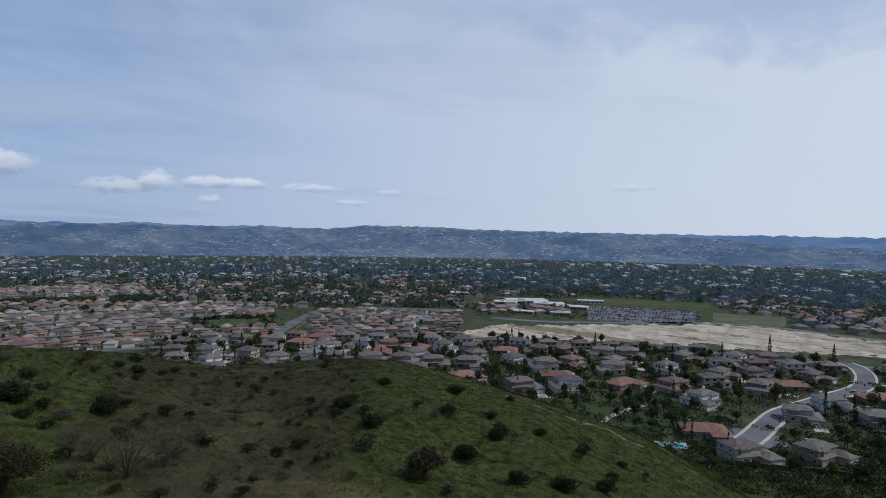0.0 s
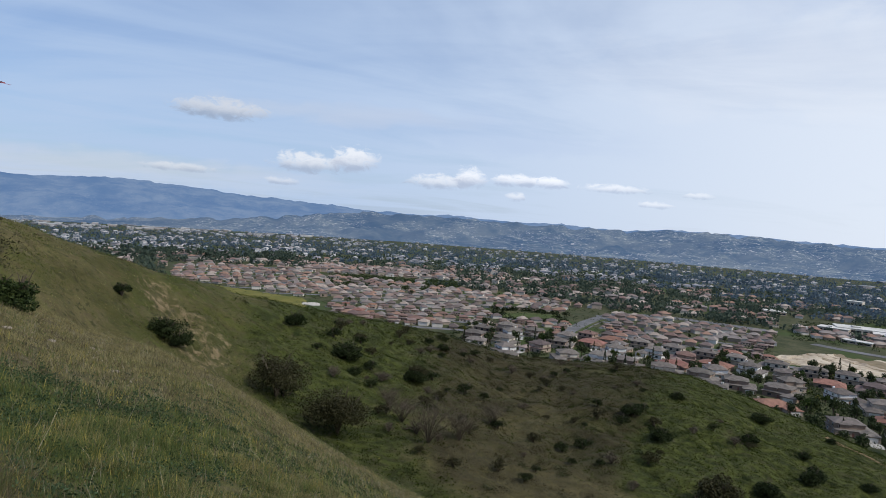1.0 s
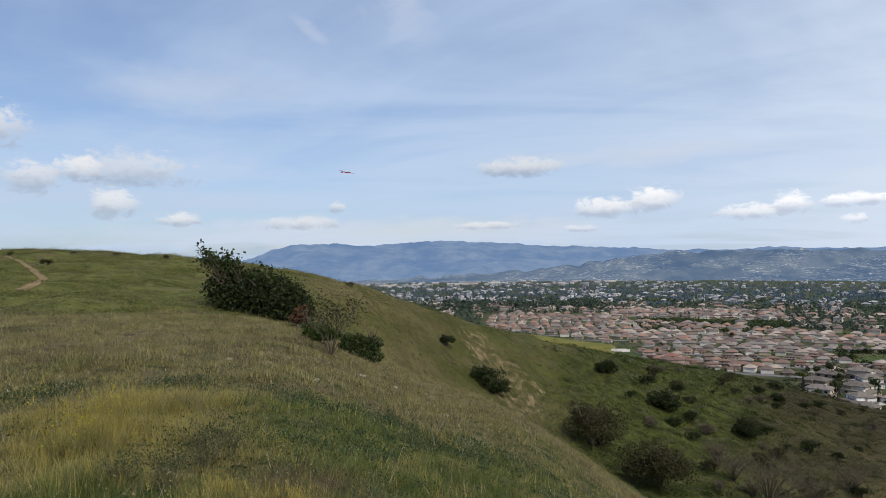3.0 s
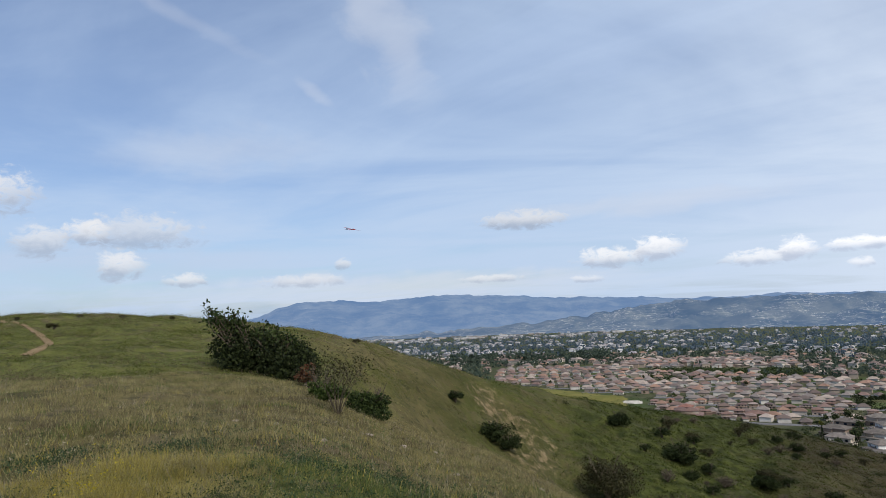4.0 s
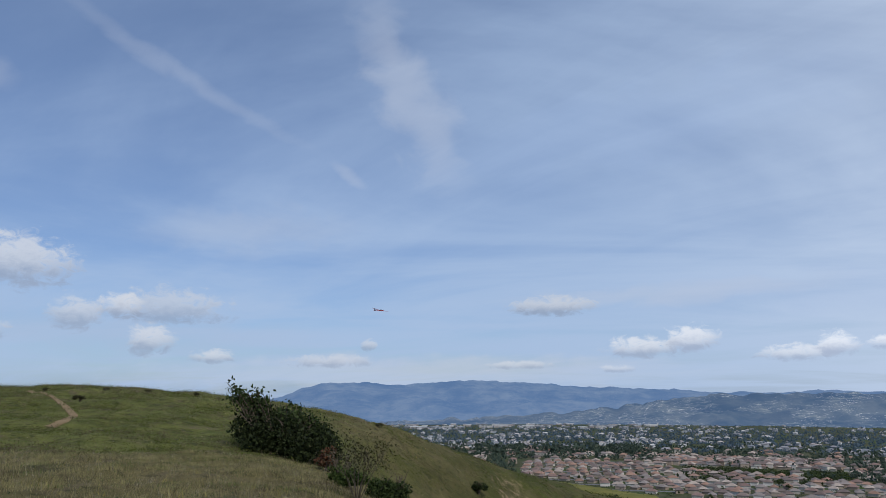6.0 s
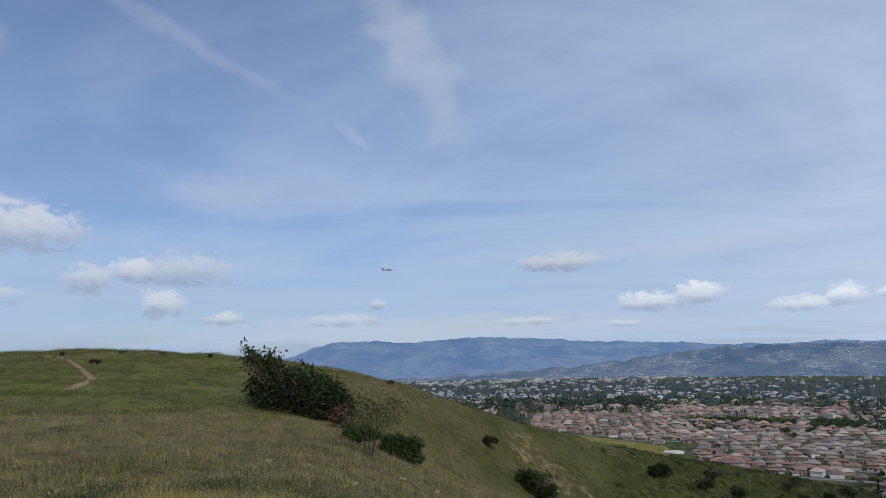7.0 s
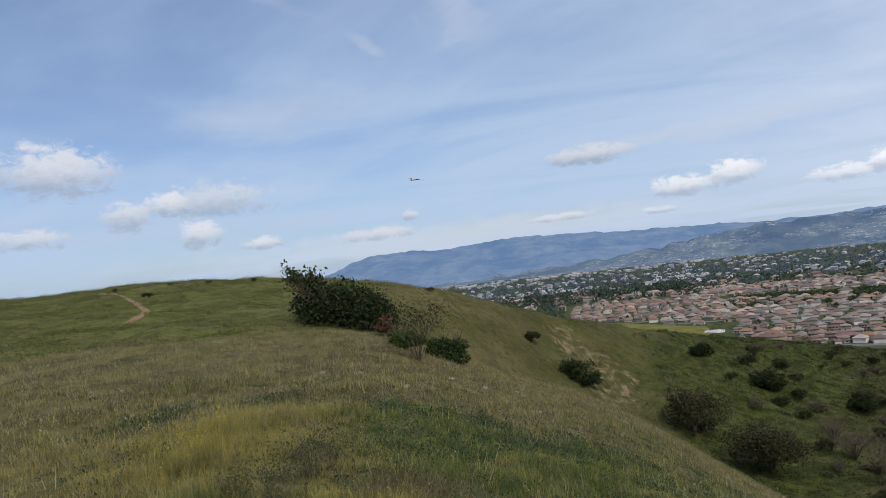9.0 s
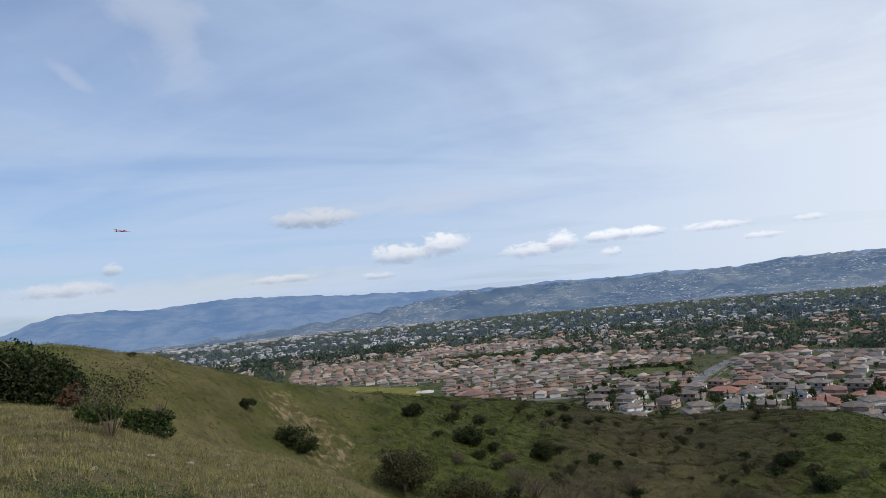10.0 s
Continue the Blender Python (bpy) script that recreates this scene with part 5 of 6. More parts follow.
def graded_lot():
    """Bare terraces of pale earth with ragged edges, cut by ruts and low banks."""
    bs, us = np.linspace(51.8, 93, 330), np.linspace(0, 1, 64)
    B, U = np.meshgrid(bs, us, indexing="ij")
    near = np.interp(B, LOT_B, LOT_NEAR) + 3.0 * waves(B * 6, 0 * B, 9.0, 141)
    far = np.interp(B, LOT_B, LOT_FAR) + 7.0 * waves(B * 6, 0 * B, 14.0, 142)
    R = (near + (np.maximum(far, near + 3) - near) * U) * TOWN
    x, y = R * np.sin(np.radians(B)), R * np.cos(np.radians(B))
    rim = np.clip(np.minimum(U, 1 - U) * 9, 0, 1) * np.clip((B - 51.8) * 2, 0, 1)
    step = np.floor(3.2 * U + 0.5 * waves(x, y, 90.0, 143)) * 0.9
    z = FLOOR - 0.3 + rim * (0.5 + step + 0.7 * np.abs(waves(x, y, 34.0, 144)) + 0.35 * waves(x, y, 9.0, 145))
    nb, nr = B.shape
    i, j = np.meshgrid(np.arange(nb - 1), np.arange(nr - 1), indexing="ij")
    a = (i * nr + j).ravel()
    me = mesh_of("graded_lot", np.stack([x, y, z], -1).reshape(-1, 3), np.stack([a, a + 1, a + nr + 1, a + nr], -1), SAND, True)
    return tagged(new("graded_lot", me), "bare pale sandy graded lot with ruts and ragged edges", "graded lot", kind="structure")


graded_lot()
patch(30.4, 35.7, 398, 432, 0.25, 0.1, LAWN, "lawn", "mown green park lawn among houses")


def field():
    """A sown slope narrowing toward the yard, with a worn track across it."""
    B, U = np.meshgrid(np.linspace(3.0, 13.2, 60), np.linspace(0, 1, 40), indexing="ij")
    far = 490 - 7.5 * (B - 4) + 2.0 * waves(B * 10, 0 * B, 12.0, 151)
    R = (372 + (far - 372) * U) * TOWN
    x, y = R * np.sin(np.radians(B)), R * np.cos(np.radians(B))
    rim = np.clip(np.minimum(U, 1 - U) * 12, 0, 1) * np.clip((13.2 - B) * 2, 0, 1)
    z = FLOOR - 0.3 + rim * (0.9 + 1.2 * (waves(x, y, 70.0, 152) * 0.5 + 0.5))
    nb, nr = B.shape
    i, j = np.meshgrid(np.arange(nb - 1), np.arange(nr - 1), indexing="ij")
    a = (i * nr + j).ravel()
    me = mesh_of("mustard_field", np.stack([x, y, z], -1).reshape(-1, 3), np.stack([a, a + 1, a + nr + 1, a + nr], -1), MUSTARD, True)
    return tagged(new("mustard_field", me), "yellow-green mustard field at the edge of town", "field", kind="structure")


field()
patch(12.4, 14.4, 396, 409, 0.9, 0.1, CONCRETE, "concrete_yard", "pale concrete yard beside the field")
patch(63.8, 73.0, 446, 534, 0.2, 0.0, ASPHALT, "parking_lot", "asphalt car park full of parked cars")
patch(63.5, 74.0, 556, 600, 0.3, 0.2, LAWN, "playing_field", "green school playing field")
patch(74.0, 79.6, 474, 532, 0.3, 0.2, DUSTY, "playing_field", "dusty grey-green sports field beside the road")

# low white buildings
HALL_ROOF = mottled("flat_roof_gravel", (0.40, 0.39, 0.37), (0.60, 0.59, 0.57), 0.06, 0.9, 8.0)


def hall(w, d, h, label):
    root = new("school_building")
    part("wall", one("wall", WALL_CREAM, -w / 2, w / 2, -d / 2, d / 2, -0.5, h), root)
    s = Shape()
    s.box(-w / 2 - 0.4, w / 2 + 0.4, -d / 2 - 0.4, d / 2 + 0.4, h, h + 0.5)
    s.box(-w * 0.2, -w * 0.05, -d * 0.2, d * 0.1, h + 0.5, h + 1.8)
    part("roof", s.mesh("roof", HALL_ROOF), root)
    n = int(w / 5)
    for k in range(n):
        part("window", PANE, root, m=pose(-w / 2 + (k + 0.5) * w / n, -d / 2 - 0.03, h * 0.5) @ Matrix.Diagonal((w / n * 0.7, 1, h * 0.4, 1)))
    return tagged(root, label, "building", "white buildings by the car park")


halls = [(56.8, 522, 34, 20, 6), (58.6, 536, 62, 30, 7), (60.6, 520, 44, 22, 6), (60.1, 492, 40, 16, 4.5), (62.6, 508, 46, 18, 5), (64.2, 556, 40, 14, 5), (58.4, 470, 30, 12, 4), (55.2, 500, 24, 14, 5), (58.0, 800, 26, 18, 14), (52.6, 590, 30, 20, 6), (61.6, 470, 26, 12, 4)]
for b, r, w, d, h in halls:
    ob = hall(w * 0.78, d * 0.95, h * 0.62, "long low white flat-roofed school building" if h < 10 else "tall white block among trees")
    ob.matrix_basis = pose(*town(b, r), float(valley_height(r * TOWN)), 0, 0, -b + rnd.uniform(-15, 15))


def car(wheels):
    root = new("parked_car")
    s = Shape()
    s.add([(-2.2, -0.9, 0.35), (2.2, -0.9, 0.35), (2.2, 0.9, 0.35), (-2.2, 0.9, 0.35), (-2.25, -0.9, 0.85), (2.15, -0.9, 0.8), (2.15, 0.9, 0.8), (-2.25, 0.9, 0.85)],
          [(3, 2, 1, 0), (4, 5, 6, 7), (0, 1, 5, 4), (1, 2, 6, 5), (2, 3, 7, 6), (3, 0, 4, 7)])
    s.box(-1.3, 0.7, -0.72, 0.72, 1.3, 1.45)
    part("body", s.mesh("body", CAR_PAINT), root)
    s = Shape()
    s.add([(-1.8, -0.8, 0.85), (1.3, -0.8, 0.83), (1.3, 0.8, 0.83), (-1.8, 0.8, 0.85), (-1.3, -0.7, 1.3), (0.7, -0.7, 1.3), (0.7, 0.7, 1.3), (-1.3, 0.7, 1.3)],
          [(4, 5, 6, 7), (0, 1, 5, 4), (1, 2, 6, 5), (2, 3, 7, 6), (3, 0, 4, 7)])
    part("glasshouse", s.mesh("glasshouse", GLASS), root)
    for x in (-1.35, 1.35) if wheels else ():
        for y in (-0.85, 0.85):
            t = Shape()
            tube(t, [(0, -0.1, 0), (0, 0.1, 0)], [0.34, 0.34], 10)
            part("wheel", t.mesh("wheel", TYRE), root, m=pose(x, y, 0.34))
    return tagged(root, "parked car with dark windows", "car", "parked cars")


CAR, FAR_CAR = car(True), car(False)
spots = [town(78.6, 222) + (40,), town(80.6, 251) + (30,), town(84.2, 290) + (60,), town(84.0, 308) + (10,), town(76.2, 199) + (80,)]
for row in range(8):
    for k in range(34):
        if rnd.random() < (0.75 if row > 1 else 0.45):
            spots.append(town(64.2 + k * 0.25 + row * 0.04 + 0.6 * (k // 9) * 0.3, 450 + row * 9.0 + (row // 2) * 5.0) + (-69 + 90 + rnd.choice((0, 180)),))
for k, (x, y, turn) in enumerate(spots):
    on = FLOOR + (0.2 if k > 4 else 0.11) - (0.12 if k > 4 else 0.0)
    if k not in (0, 5):
        copy_thing(CAR if k < 5 else FAR_CAR, pose(x, y, on, 0, 0, turn))
    else:
        (FAR_CAR if k else CAR).matrix_basis = pose(x, y, on, 0, 0, turn)

# ---- trees of the town ----


def tree_meshes(seed, width, height, trunk, count, size, mat, slim=0.6, cypress=False):
    rng = np.random.default_rng(seed)
    s = Shape()
    tube(s, [(0, 0, -0.3), (0.05, 0, trunk * 0.6), (0, 0.05, trunk + height * 0.3)], [0.22, 0.17, 0.08], 6)
    for k in range(0 if cypress else 4):
        a = k * 1.6 + rng.uniform(0, 0.8)
        tube(s, [(0, 0, trunk * 0.8), (math.cos(a) * width * 0.18, math.sin(a) * width * 0.18, trunk + height * 0.25), (math.cos(a) * width * 0.32, math.sin(a) * width * 0.32, trunk + height * 0.5)], [0.1, 0.07, 0.03], 5)
    if cypress:
        z = rng.uniform(0, 1, count)
        a, q = rng.uniform(0, 6.28, count), np.sqrt(rng.uniform(0.2, 1, count)) * width / 2
        prof = np.clip(np.sin(np.pi * np.clip(z, 0.02, 0.99) ** 0.7), 0.12, 1)
        p = np.stack([np.cos(a) * q * prof, np.sin(a) * q * prof, 0.3 + z * height], -1)
    else:
        p = crown_points(count, width, width, height, trunk * 0.7, 10, rng)
    v, f = leaves(p, size, 0.4, slim, rng)
    return s.mesh("trunk", BARK), mesh_of("crown", v, f, mat)


TREES = [(tree_meshes(100, 6.0, 5.2, 2.0, 560, 0.34, LEAF_TOWN), "round_tree", "round dark green garden tree"),
         (tree_meshes(101, 5.0, 6.0, 2.2, 560, 0.33, LEAF_TOWN), "round_tree", "round dark green garden tree"),
         (tree_meshes(102, 4.2, 3.8, 1.4, 430, 0.28, LEAF_LIME), "lime_tree", "small yellow-green garden tree"),
         (tree_meshes(103, 5.0, 4.6, 1.8, 500, 0.32, LEAF_BRIGHT), "leafy_tree", "fresh green garden tree"),
         (tree_meshes(104, 1.7, 9.0, 0.3, 420, 0.25, LEAF_DARK, cypress=True), "cypress_tree", "tall narrow dark cypress"),
         (tree_meshes(105, 3.0, 2.0, 0.3, 280, 0.23, LEAF_TOWN), "garden_bush", "low dark green garden bush")]
stood = []


def set_tree(x, y, kind, scale):
    me, name, text = TREES[kind]
    stood.append((x, y))
    plant(name, (x, y, FLOOR), me, text, "bush" if kind == 5 else "tree", "trees among the houses", rnd.uniform(0, 360), (scale, scale, scale * rnd.uniform(0.85, 1.2)), ("trunk", "crown"))


for b, a, kind, s in ((72.2, -16.4, 4, 0.9), (72.8, -16.6, 4, 0.8), (75.6, -16.8, 4, 0.8), (73.0, -17.4, 2, 1.2), (79.6, -16.0, 2, 1.0), (58.0, -13.9, 4, 1.0), (60.6, -14.0, 4, 0.9), (55.5, -12.8, 3, 1.4),
                      (55.8, -13.0, 4, 0.9), (52.0, -11.6, 0, 1.2), (60.3, -11.3, 2, 1.2), (57.4, -9.7, 4, 1.3), (86.5, -14.0, 0, 1.5), (83.6, -12.6, 4, 0.8), (84.2, -12.6, 4, 0.7), (42.6, -10.6, 2, 1.0),
                      (43.4, -10.9, 2, 1.1), (35.0, -10.6, 0, 1.5), (78.4, -9.6, 4, 1.6), (82.8, -9.7, 4, 1.5), (47.5, -11.0, 3, 1.1), (64.5, -13.6, 3, 1.2), (70.5, -14.6, 0, 1.2), (69.2, -14.0, 0, 1.1),
                      (71.0, -17.8, 5, 1.6), (74.5, -18.4, 2, 1.3), (77.5, -18.6, 3, 1.2), (80.5, -18.0, 0, 1.2), (83.0, -17.6, 2, 1.2), (85.0, -17.8, 0, 1.3)):
    r = 59.0 / math.tan(radians(-a))
    set_tree(*town(b, r), kind, s)
tries = 0
while len(stood) < 470 and tries < 30000:
    tries += 1
    b, r = rnd.uniform(27, 91), math.sqrt(rnd.uniform(198 ** 2, 350 ** 2))
    x, y = town(b, r)
    if r < 215 and b < 66 or not off_road(x, y, 10.5):
        continue
    if clear_of([q[:2] for q in home], x, y, 10.5) and clear_of(stood, x, y, 4.5):
        set_tree(x, y, rnd.choice((0, 0, 0, 1, 1, 1, 2, 3, 3, 5, 5, 4)), rnd.uniform(0.8, 1.45))
tries, first_count = 0, len(stood)
while len(stood) < first_count + 120 and tries < 9000:
    tries += 1
    b, r = rnd.uniform(2, 53), rnd.uniform(345, 610)
    x, y = town(b, r)
    if 30.4 < b < 35.7 and 398 < r < 432:
        continue
    if (tract_zone(b, r) or 29.8 < b < 36.3) and clear_of(tract, x, y, 6.2):
        set_tree(x, y, rnd.choice((0, 1, 5, 5, 5, 3)), rnd.uniform(0.45, 0.85))


def shrubbery(n, b0, b1, r0, r1, mat, name, label, seed, gap=9.0, others=(), big=2.3, per=28):
    """Low planting as one mass of leaf clumps."""
    rng = np.random.default_rng(seed)
    x, y = sector(n, b0, b1, r0 * TOWN, r1 * TOWN, rng)
    hx, hy = np.array([q[0] for q in home] + [q[0] for q in ROAD_LINE] + [q[0] for q in others]), np.array([q[1] for q in home] + [q[1] for q in ROAD_LINE] + [q[1] for q in others])
    keep = (np.hypot(x[:, None] - hx, y[:, None] - hy).min(1) > gap) & (rng.uniform(size=n) < 0.55 + 0.5 * waves(x, y, 26.0, seed))
    x, y = x[keep], y[keep]
    size = rng.uniform(0.35 * big, big, len(x))
    c = rng.normal(size=(len(x) * per, 3))
    c /= np.linalg.norm(c, axis=1)[:, None]
    s = np.repeat(size, per)
    x, y = np.repeat(x, per) + c[:, 0] * s, np.repeat(y, per) + c[:, 1] * s
    z = ground_height(x, y) + np.abs(c[:, 2]) * s * 0.9
    v, f = leaves(np.stack([x, y, z], -1), s * 0.21, 0.4, 0.7, rng)
    return tagged(new(name, mesh_of(name, v, f, mat)), label, "shrubs", kind="stuff")


shrubbery(4600, 55, 93, 168, 352, LEAF_TOWN, "garden_shrubs", "dark garden shrubs filling the lots", 301, 9.6, (), 2.7, 26)
shrubbery(420, 55, 93, 175, 345, LEAF_LIME, "lime_shrubs", "yellow-green shrubs and small trees in the gardens", 314, 10.0, (), 2.4, 30)
shrubbery(1500, 68, 93, 160, 200, LEAF_TOWN, "slope_shrubs", "dense dark shrubs below the garden wall", 304, 11.0)
shrubbery(600, 70, 93, 160, 205, LEAF_BRIGHT, "slope_greenery", "fresh green shrubs below the garden wall", 305, 11.0)
shrubbery(1100, 84.0, 93, 180, 250, LEAF_DARK, "bank_thicket", "dense dark thicket on the bank beside the houses", 306, 11.0)
shrubbery(1500, 55, 93, 165, 345, LEAF_BRIGHT, "bright_shrubs", "fresh green shrubs filling the lots", 302, 10.0, (), 2.5, 26)
shrubbery(2200, 26, 60, 255, 352, LEAF_TOWN, "hedge_shrubs", "dark shrubs between the houses", 303, 9.6, (), 2.6, 26)
shrubbery(3400, 2, 53, 350, 520, LEAF_TOWN, "tract_planting", "dark street trees and hedges between tract houses", 307, 5.8, tract, 2.2, 16)
shrubbery(900, 2, 53, 350, 520, LEAF_BRIGHT, "tract_greenery", "fresh green garden planting between tract houses", 308, 5.6, tract, 1.6, 14)
shrubbery(420, 29.6, 36.4, 392, 440, LEAF_DARK, "park_trees", "dark trees round the park lawn", 309, 8.0, [town(31.5 + 0.8 * k, 406 + 9 * q) for k in range(5) for q in range(3)], 3.6, 40)
shrubbery(900, 15, 26.5, 512, 596, LEAF_TOWN, "green_belt", "belt of green trees between two tracts", 312, 6.0, tract, 4.2, 30)
shrubbery(500, 15, 26.5, 512, 596, LEAF_BRIGHT, "green_belt_growth", "fresh green growth between two tracts", 313, 6.0, tract, 3.4, 26)
shrubbery(300, 63.8, 73.0, 446, 536, LEAF_TOWN, "car_park_trees", "small trees in rows about the car park", 310, 6.0, (), 2.2, 24)
shrubbery(500, 54, 64, 446, 560, LEAF_TOWN, "campus_trees", "dark trees about the school buildings", 311, 6.0, [town(b, r) for b, r, w, d, h in halls], 3.2, 30)
ribbon([town(b, r) for b, r in ((73.2, 178), (76.0, 181), (79.0, 183), (82.0, 186), (85.0, 188), (89.0, 190))], 0.5, FLOOR + 1.8, 2.4, BARK, "garden_wall", "long dark garden wall below the lowest houses")


def in_open(b, r):
    """Ground that carries no woods: tracts, lots, fields, roads."""
    a = (r < 640) & (b > 1.5) & (b < 14)
    a |= (r < 548 + (24 - b) * 3) & (b >= 14) & (b < 37)
    a |= (r < 486) & (b >= 37) & (b < 54)
    a |= (r < 462) & (b >= 53) & (b < 95)
    a |= (r < 556) & (b > 62.5) & (b < 76)
    a |= (r > 550) & (r < 604) & (b > 63) & (b < 74.5)
    a |= (r > 466) & (r < 536) & (b > 73.5) & (b < 80)
    a |= (r > 558) & (r < 604) & (b > 12.5) & (b < 26.5)
    a |= (r > 495) & (r < 582) & (b > 53) & (b < 63)
    return a


def woods():
    """All far trees as one mass of leaf clumps, and the far houses between them as two masses."""
    rng = np.random.default_rng(55)
    n = 50000
    b = rng.uniform(-30, 93, n)
    r = np.exp(rng.uniform(math.log(480), math.log(2930 / TOWN), n))
    thick = np.clip(0.72 + 0.5 * waves(b * 9, r * 0.35, 60.0, 61) + 0.35 * np.clip((b - 45) / 15, 0, 1), 0.2, 1)
    keep = ~in_open(b, r) & (rng.uniform(size=n) < thick)
    b, r = b[keep], r[keep]
    tall = rng.uniform(3.4, 8.0, len(b)) * np.interp(r, [1300, 2000], [1.0, 0.6])
    # lines of tall eucalyptus
    eb = np.concatenate([rng.uniform(-2, 12, 150), rng.uniform(30, 52, 120), rng.uniform(52, 90, 130)])
    er = np.concatenate([rng.normal(725, 12, 150), rng.normal(1000, 25, 120), rng.normal(900, 60, 130)])
    b, r, tall = np.concatenate([b, eb]), np.concatenate([r, er]), np.concatenate([tall, rng.uniform(12, 17, len(eb))])
    r = r * TOWN
    x, y = r * np.sin(np.radians(b)), r * np.cos(np.radians(b))
    per = 6
    wide = np.repeat(np.minimum(tall * rng.uniform(0.34, 0.5, len(tall)), 4.2), per)
    c = rng.normal(size=(len(x) * per, 3))
    c /= np.linalg.norm(c, axis=1)[:, None]
    tl = np.repeat(tall, per)
    pts = np.stack([np.repeat(x, per) + c[:, 0] * wide * 0.8, np.repeat(y, per) + c[:, 1] * wide * 0.8, np.repeat(valley_height(r), per) + tl * (0.55 + 0.42 * c[:, 2])], -1)
    # trees farther off take the leaf colour with more haze painted in
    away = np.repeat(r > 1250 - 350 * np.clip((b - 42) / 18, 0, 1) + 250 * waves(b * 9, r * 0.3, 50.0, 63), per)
    for name, sel, mat, text in (("valley_woods", ~away, LEAF_MID_HAZED, "trees filling the valley between houses"), ("far_woods", away, LEAF_FAR_HAZED, "far trees across the valley, haze put into their leaf colour")):
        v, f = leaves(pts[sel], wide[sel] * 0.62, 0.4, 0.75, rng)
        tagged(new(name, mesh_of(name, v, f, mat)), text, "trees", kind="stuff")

    # long pale sheds along the far edge of the valley
    q = 130
    sb = np.concatenate([rng.uniform(-12, 13, 60), rng.uniform(58, 92, 70)])
    sr = np.concatenate([rng.uniform(2350, 2840, 60), rng.uniform(1900, 2840, 70)])
    sx1, sy1, sz1 = sr * np.sin(np.radians(sb)), sr * np.cos(np.radians(sb)), valley_height(sr)
    sheds, tops = Shape(), Shape()
    for k in range(q):
        hw, hd, hh = rng.uniform(7, 26), rng.uniform(5, 10), rng.uniform(4, 7)
        sheds.box(sx1[k] - hw, sx1[k] + hw, sy1[k] - hd, sy1[k] + hd, sz1[k] - 1, sz1[k] + hh)
        tops.box(sx1[k] - hw - 0.5, sx1[k] + hw + 0.5, sy1[k] - hd - 0.5, sy1[k] + hd + 0.5, sz1[k] + hh, sz1[k] + hh + 0.8)
    # sheds share the far houses' tones, with haze painted into them
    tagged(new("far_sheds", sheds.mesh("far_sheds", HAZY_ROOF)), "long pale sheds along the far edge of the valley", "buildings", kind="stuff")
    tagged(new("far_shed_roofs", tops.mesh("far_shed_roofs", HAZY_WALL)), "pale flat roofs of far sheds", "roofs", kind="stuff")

    m = 7000
    b = rng.uniform(-30, 93, m)
    r = np.exp(rng.uniform(math.log(480), math.log(2930 / TOWN), m))
    lots = 0.46 - 0.2 * np.clip((r - 800) / 600, 0, 1) + 0.7 * waves(b * 9, r * 0.35, 80.0, 71) - 0.35 * np.clip((b - 45) / 15, 0, 1) * (r > 600)
    keep = ~in_open(b, r) & (rng.uniform(size=m) < np.clip(lots, 0.08, 1))
    b, r = b[keep], r[keep]
    tb, tr = rng.uniform(13, 26, 420), rng.uniform(606, 690, 420)
    hb, hr = rng.uniform(54, 92, 300), rng.uniform(468, 560, 300)
    ok = ~in_open(hb, hr)
    b, r = np.concatenate([b, tb, hb[ok]]), np.concatenate([r, tr, hr[ok]])
    r = r * TOWN
    lone = len(b)
    b = np.concatenate([b, [math.degrees(math.atan2(q[0], q[1])) for q in beyond]])
    r = np.concatenate([r, [math.hypot(q[0], q[1]) for q in beyond]])
    k = len(b)
    x, y, z = r * np.sin(np.radians(b)), r * np.cos(np.radians(b)), valley_height(r)
    w, d, h = rng.uniform(4.5, 6.8, k), rng.uniform(3.4, 5, k), rng.choice([2.8, 2.8, 5.2], k)
    turn = np.radians(-25 - b * 0.3) + rng.choice([0, math.pi / 2], k) + rng.normal(size=k) * 0.15
    turn[lone:] = np.radians([q[2] for q in beyond])
    w[lone:], d[lone:], h[lone:] = rng.uniform(3.6, 4.9, k - lone), rng.uniform(2.9, 3.7, k - lone), rng.choice([2.0, 2.6, 3.3], k - lone)
    turn[lone:] += rng.normal(size=k - lone) * 0.2 + rng.choice([0, 0, math.pi / 2], k - lone)
    ca, sa = np.cos(turn), np.sin(turn)

    def corner(u, q, zz):
        return np.stack([x + u * ca - q * sa, y + u * sa + q * ca, zz], -1)

    o = 0.6
    walls = np.stack([corner(-w, -d, z), corner(w, -d, z), corner(w, d, z), corner(-w, d, z), corner(-w, -d, z + h), corner(w, -d, z + h), corner(w, d, z + h), corner(-w, d, z + h)], 1)
    roofs = np.stack([corner(-w - o, -d - o, z + h), corner(w + o, -d - o, z + h), corner(w + o, d + o, z + h), corner(-w - o, d + o, z + h), corner(-w + d, 0 * d, z + h + 2.1), corner(w - d * 0.9, 0 * d, z + h + 2.1)], 1)
    quad = np.array([[0, 1, 5, 4], [1, 2, 6, 5], [2, 3, 7, 6], [3, 0, 4, 7]])
    tri = np.array([[0, 1, 5], [0, 5, 4], [1, 2, 5], [2, 3, 4], [2, 4, 5], [3, 0, 4]])
    # houses past this distance get tones with haze in the colour
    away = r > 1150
    for sel, name, text, wall_mat, roof_mat in ((~away, "valley_house", "houses among the trees of the valley", FAR_WALL, FAR_ROOF), (away, "far_house", "haze-tinted houses across the valley", HAZY_WALL, HAZY_ROOF)):
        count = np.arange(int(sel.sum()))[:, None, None]
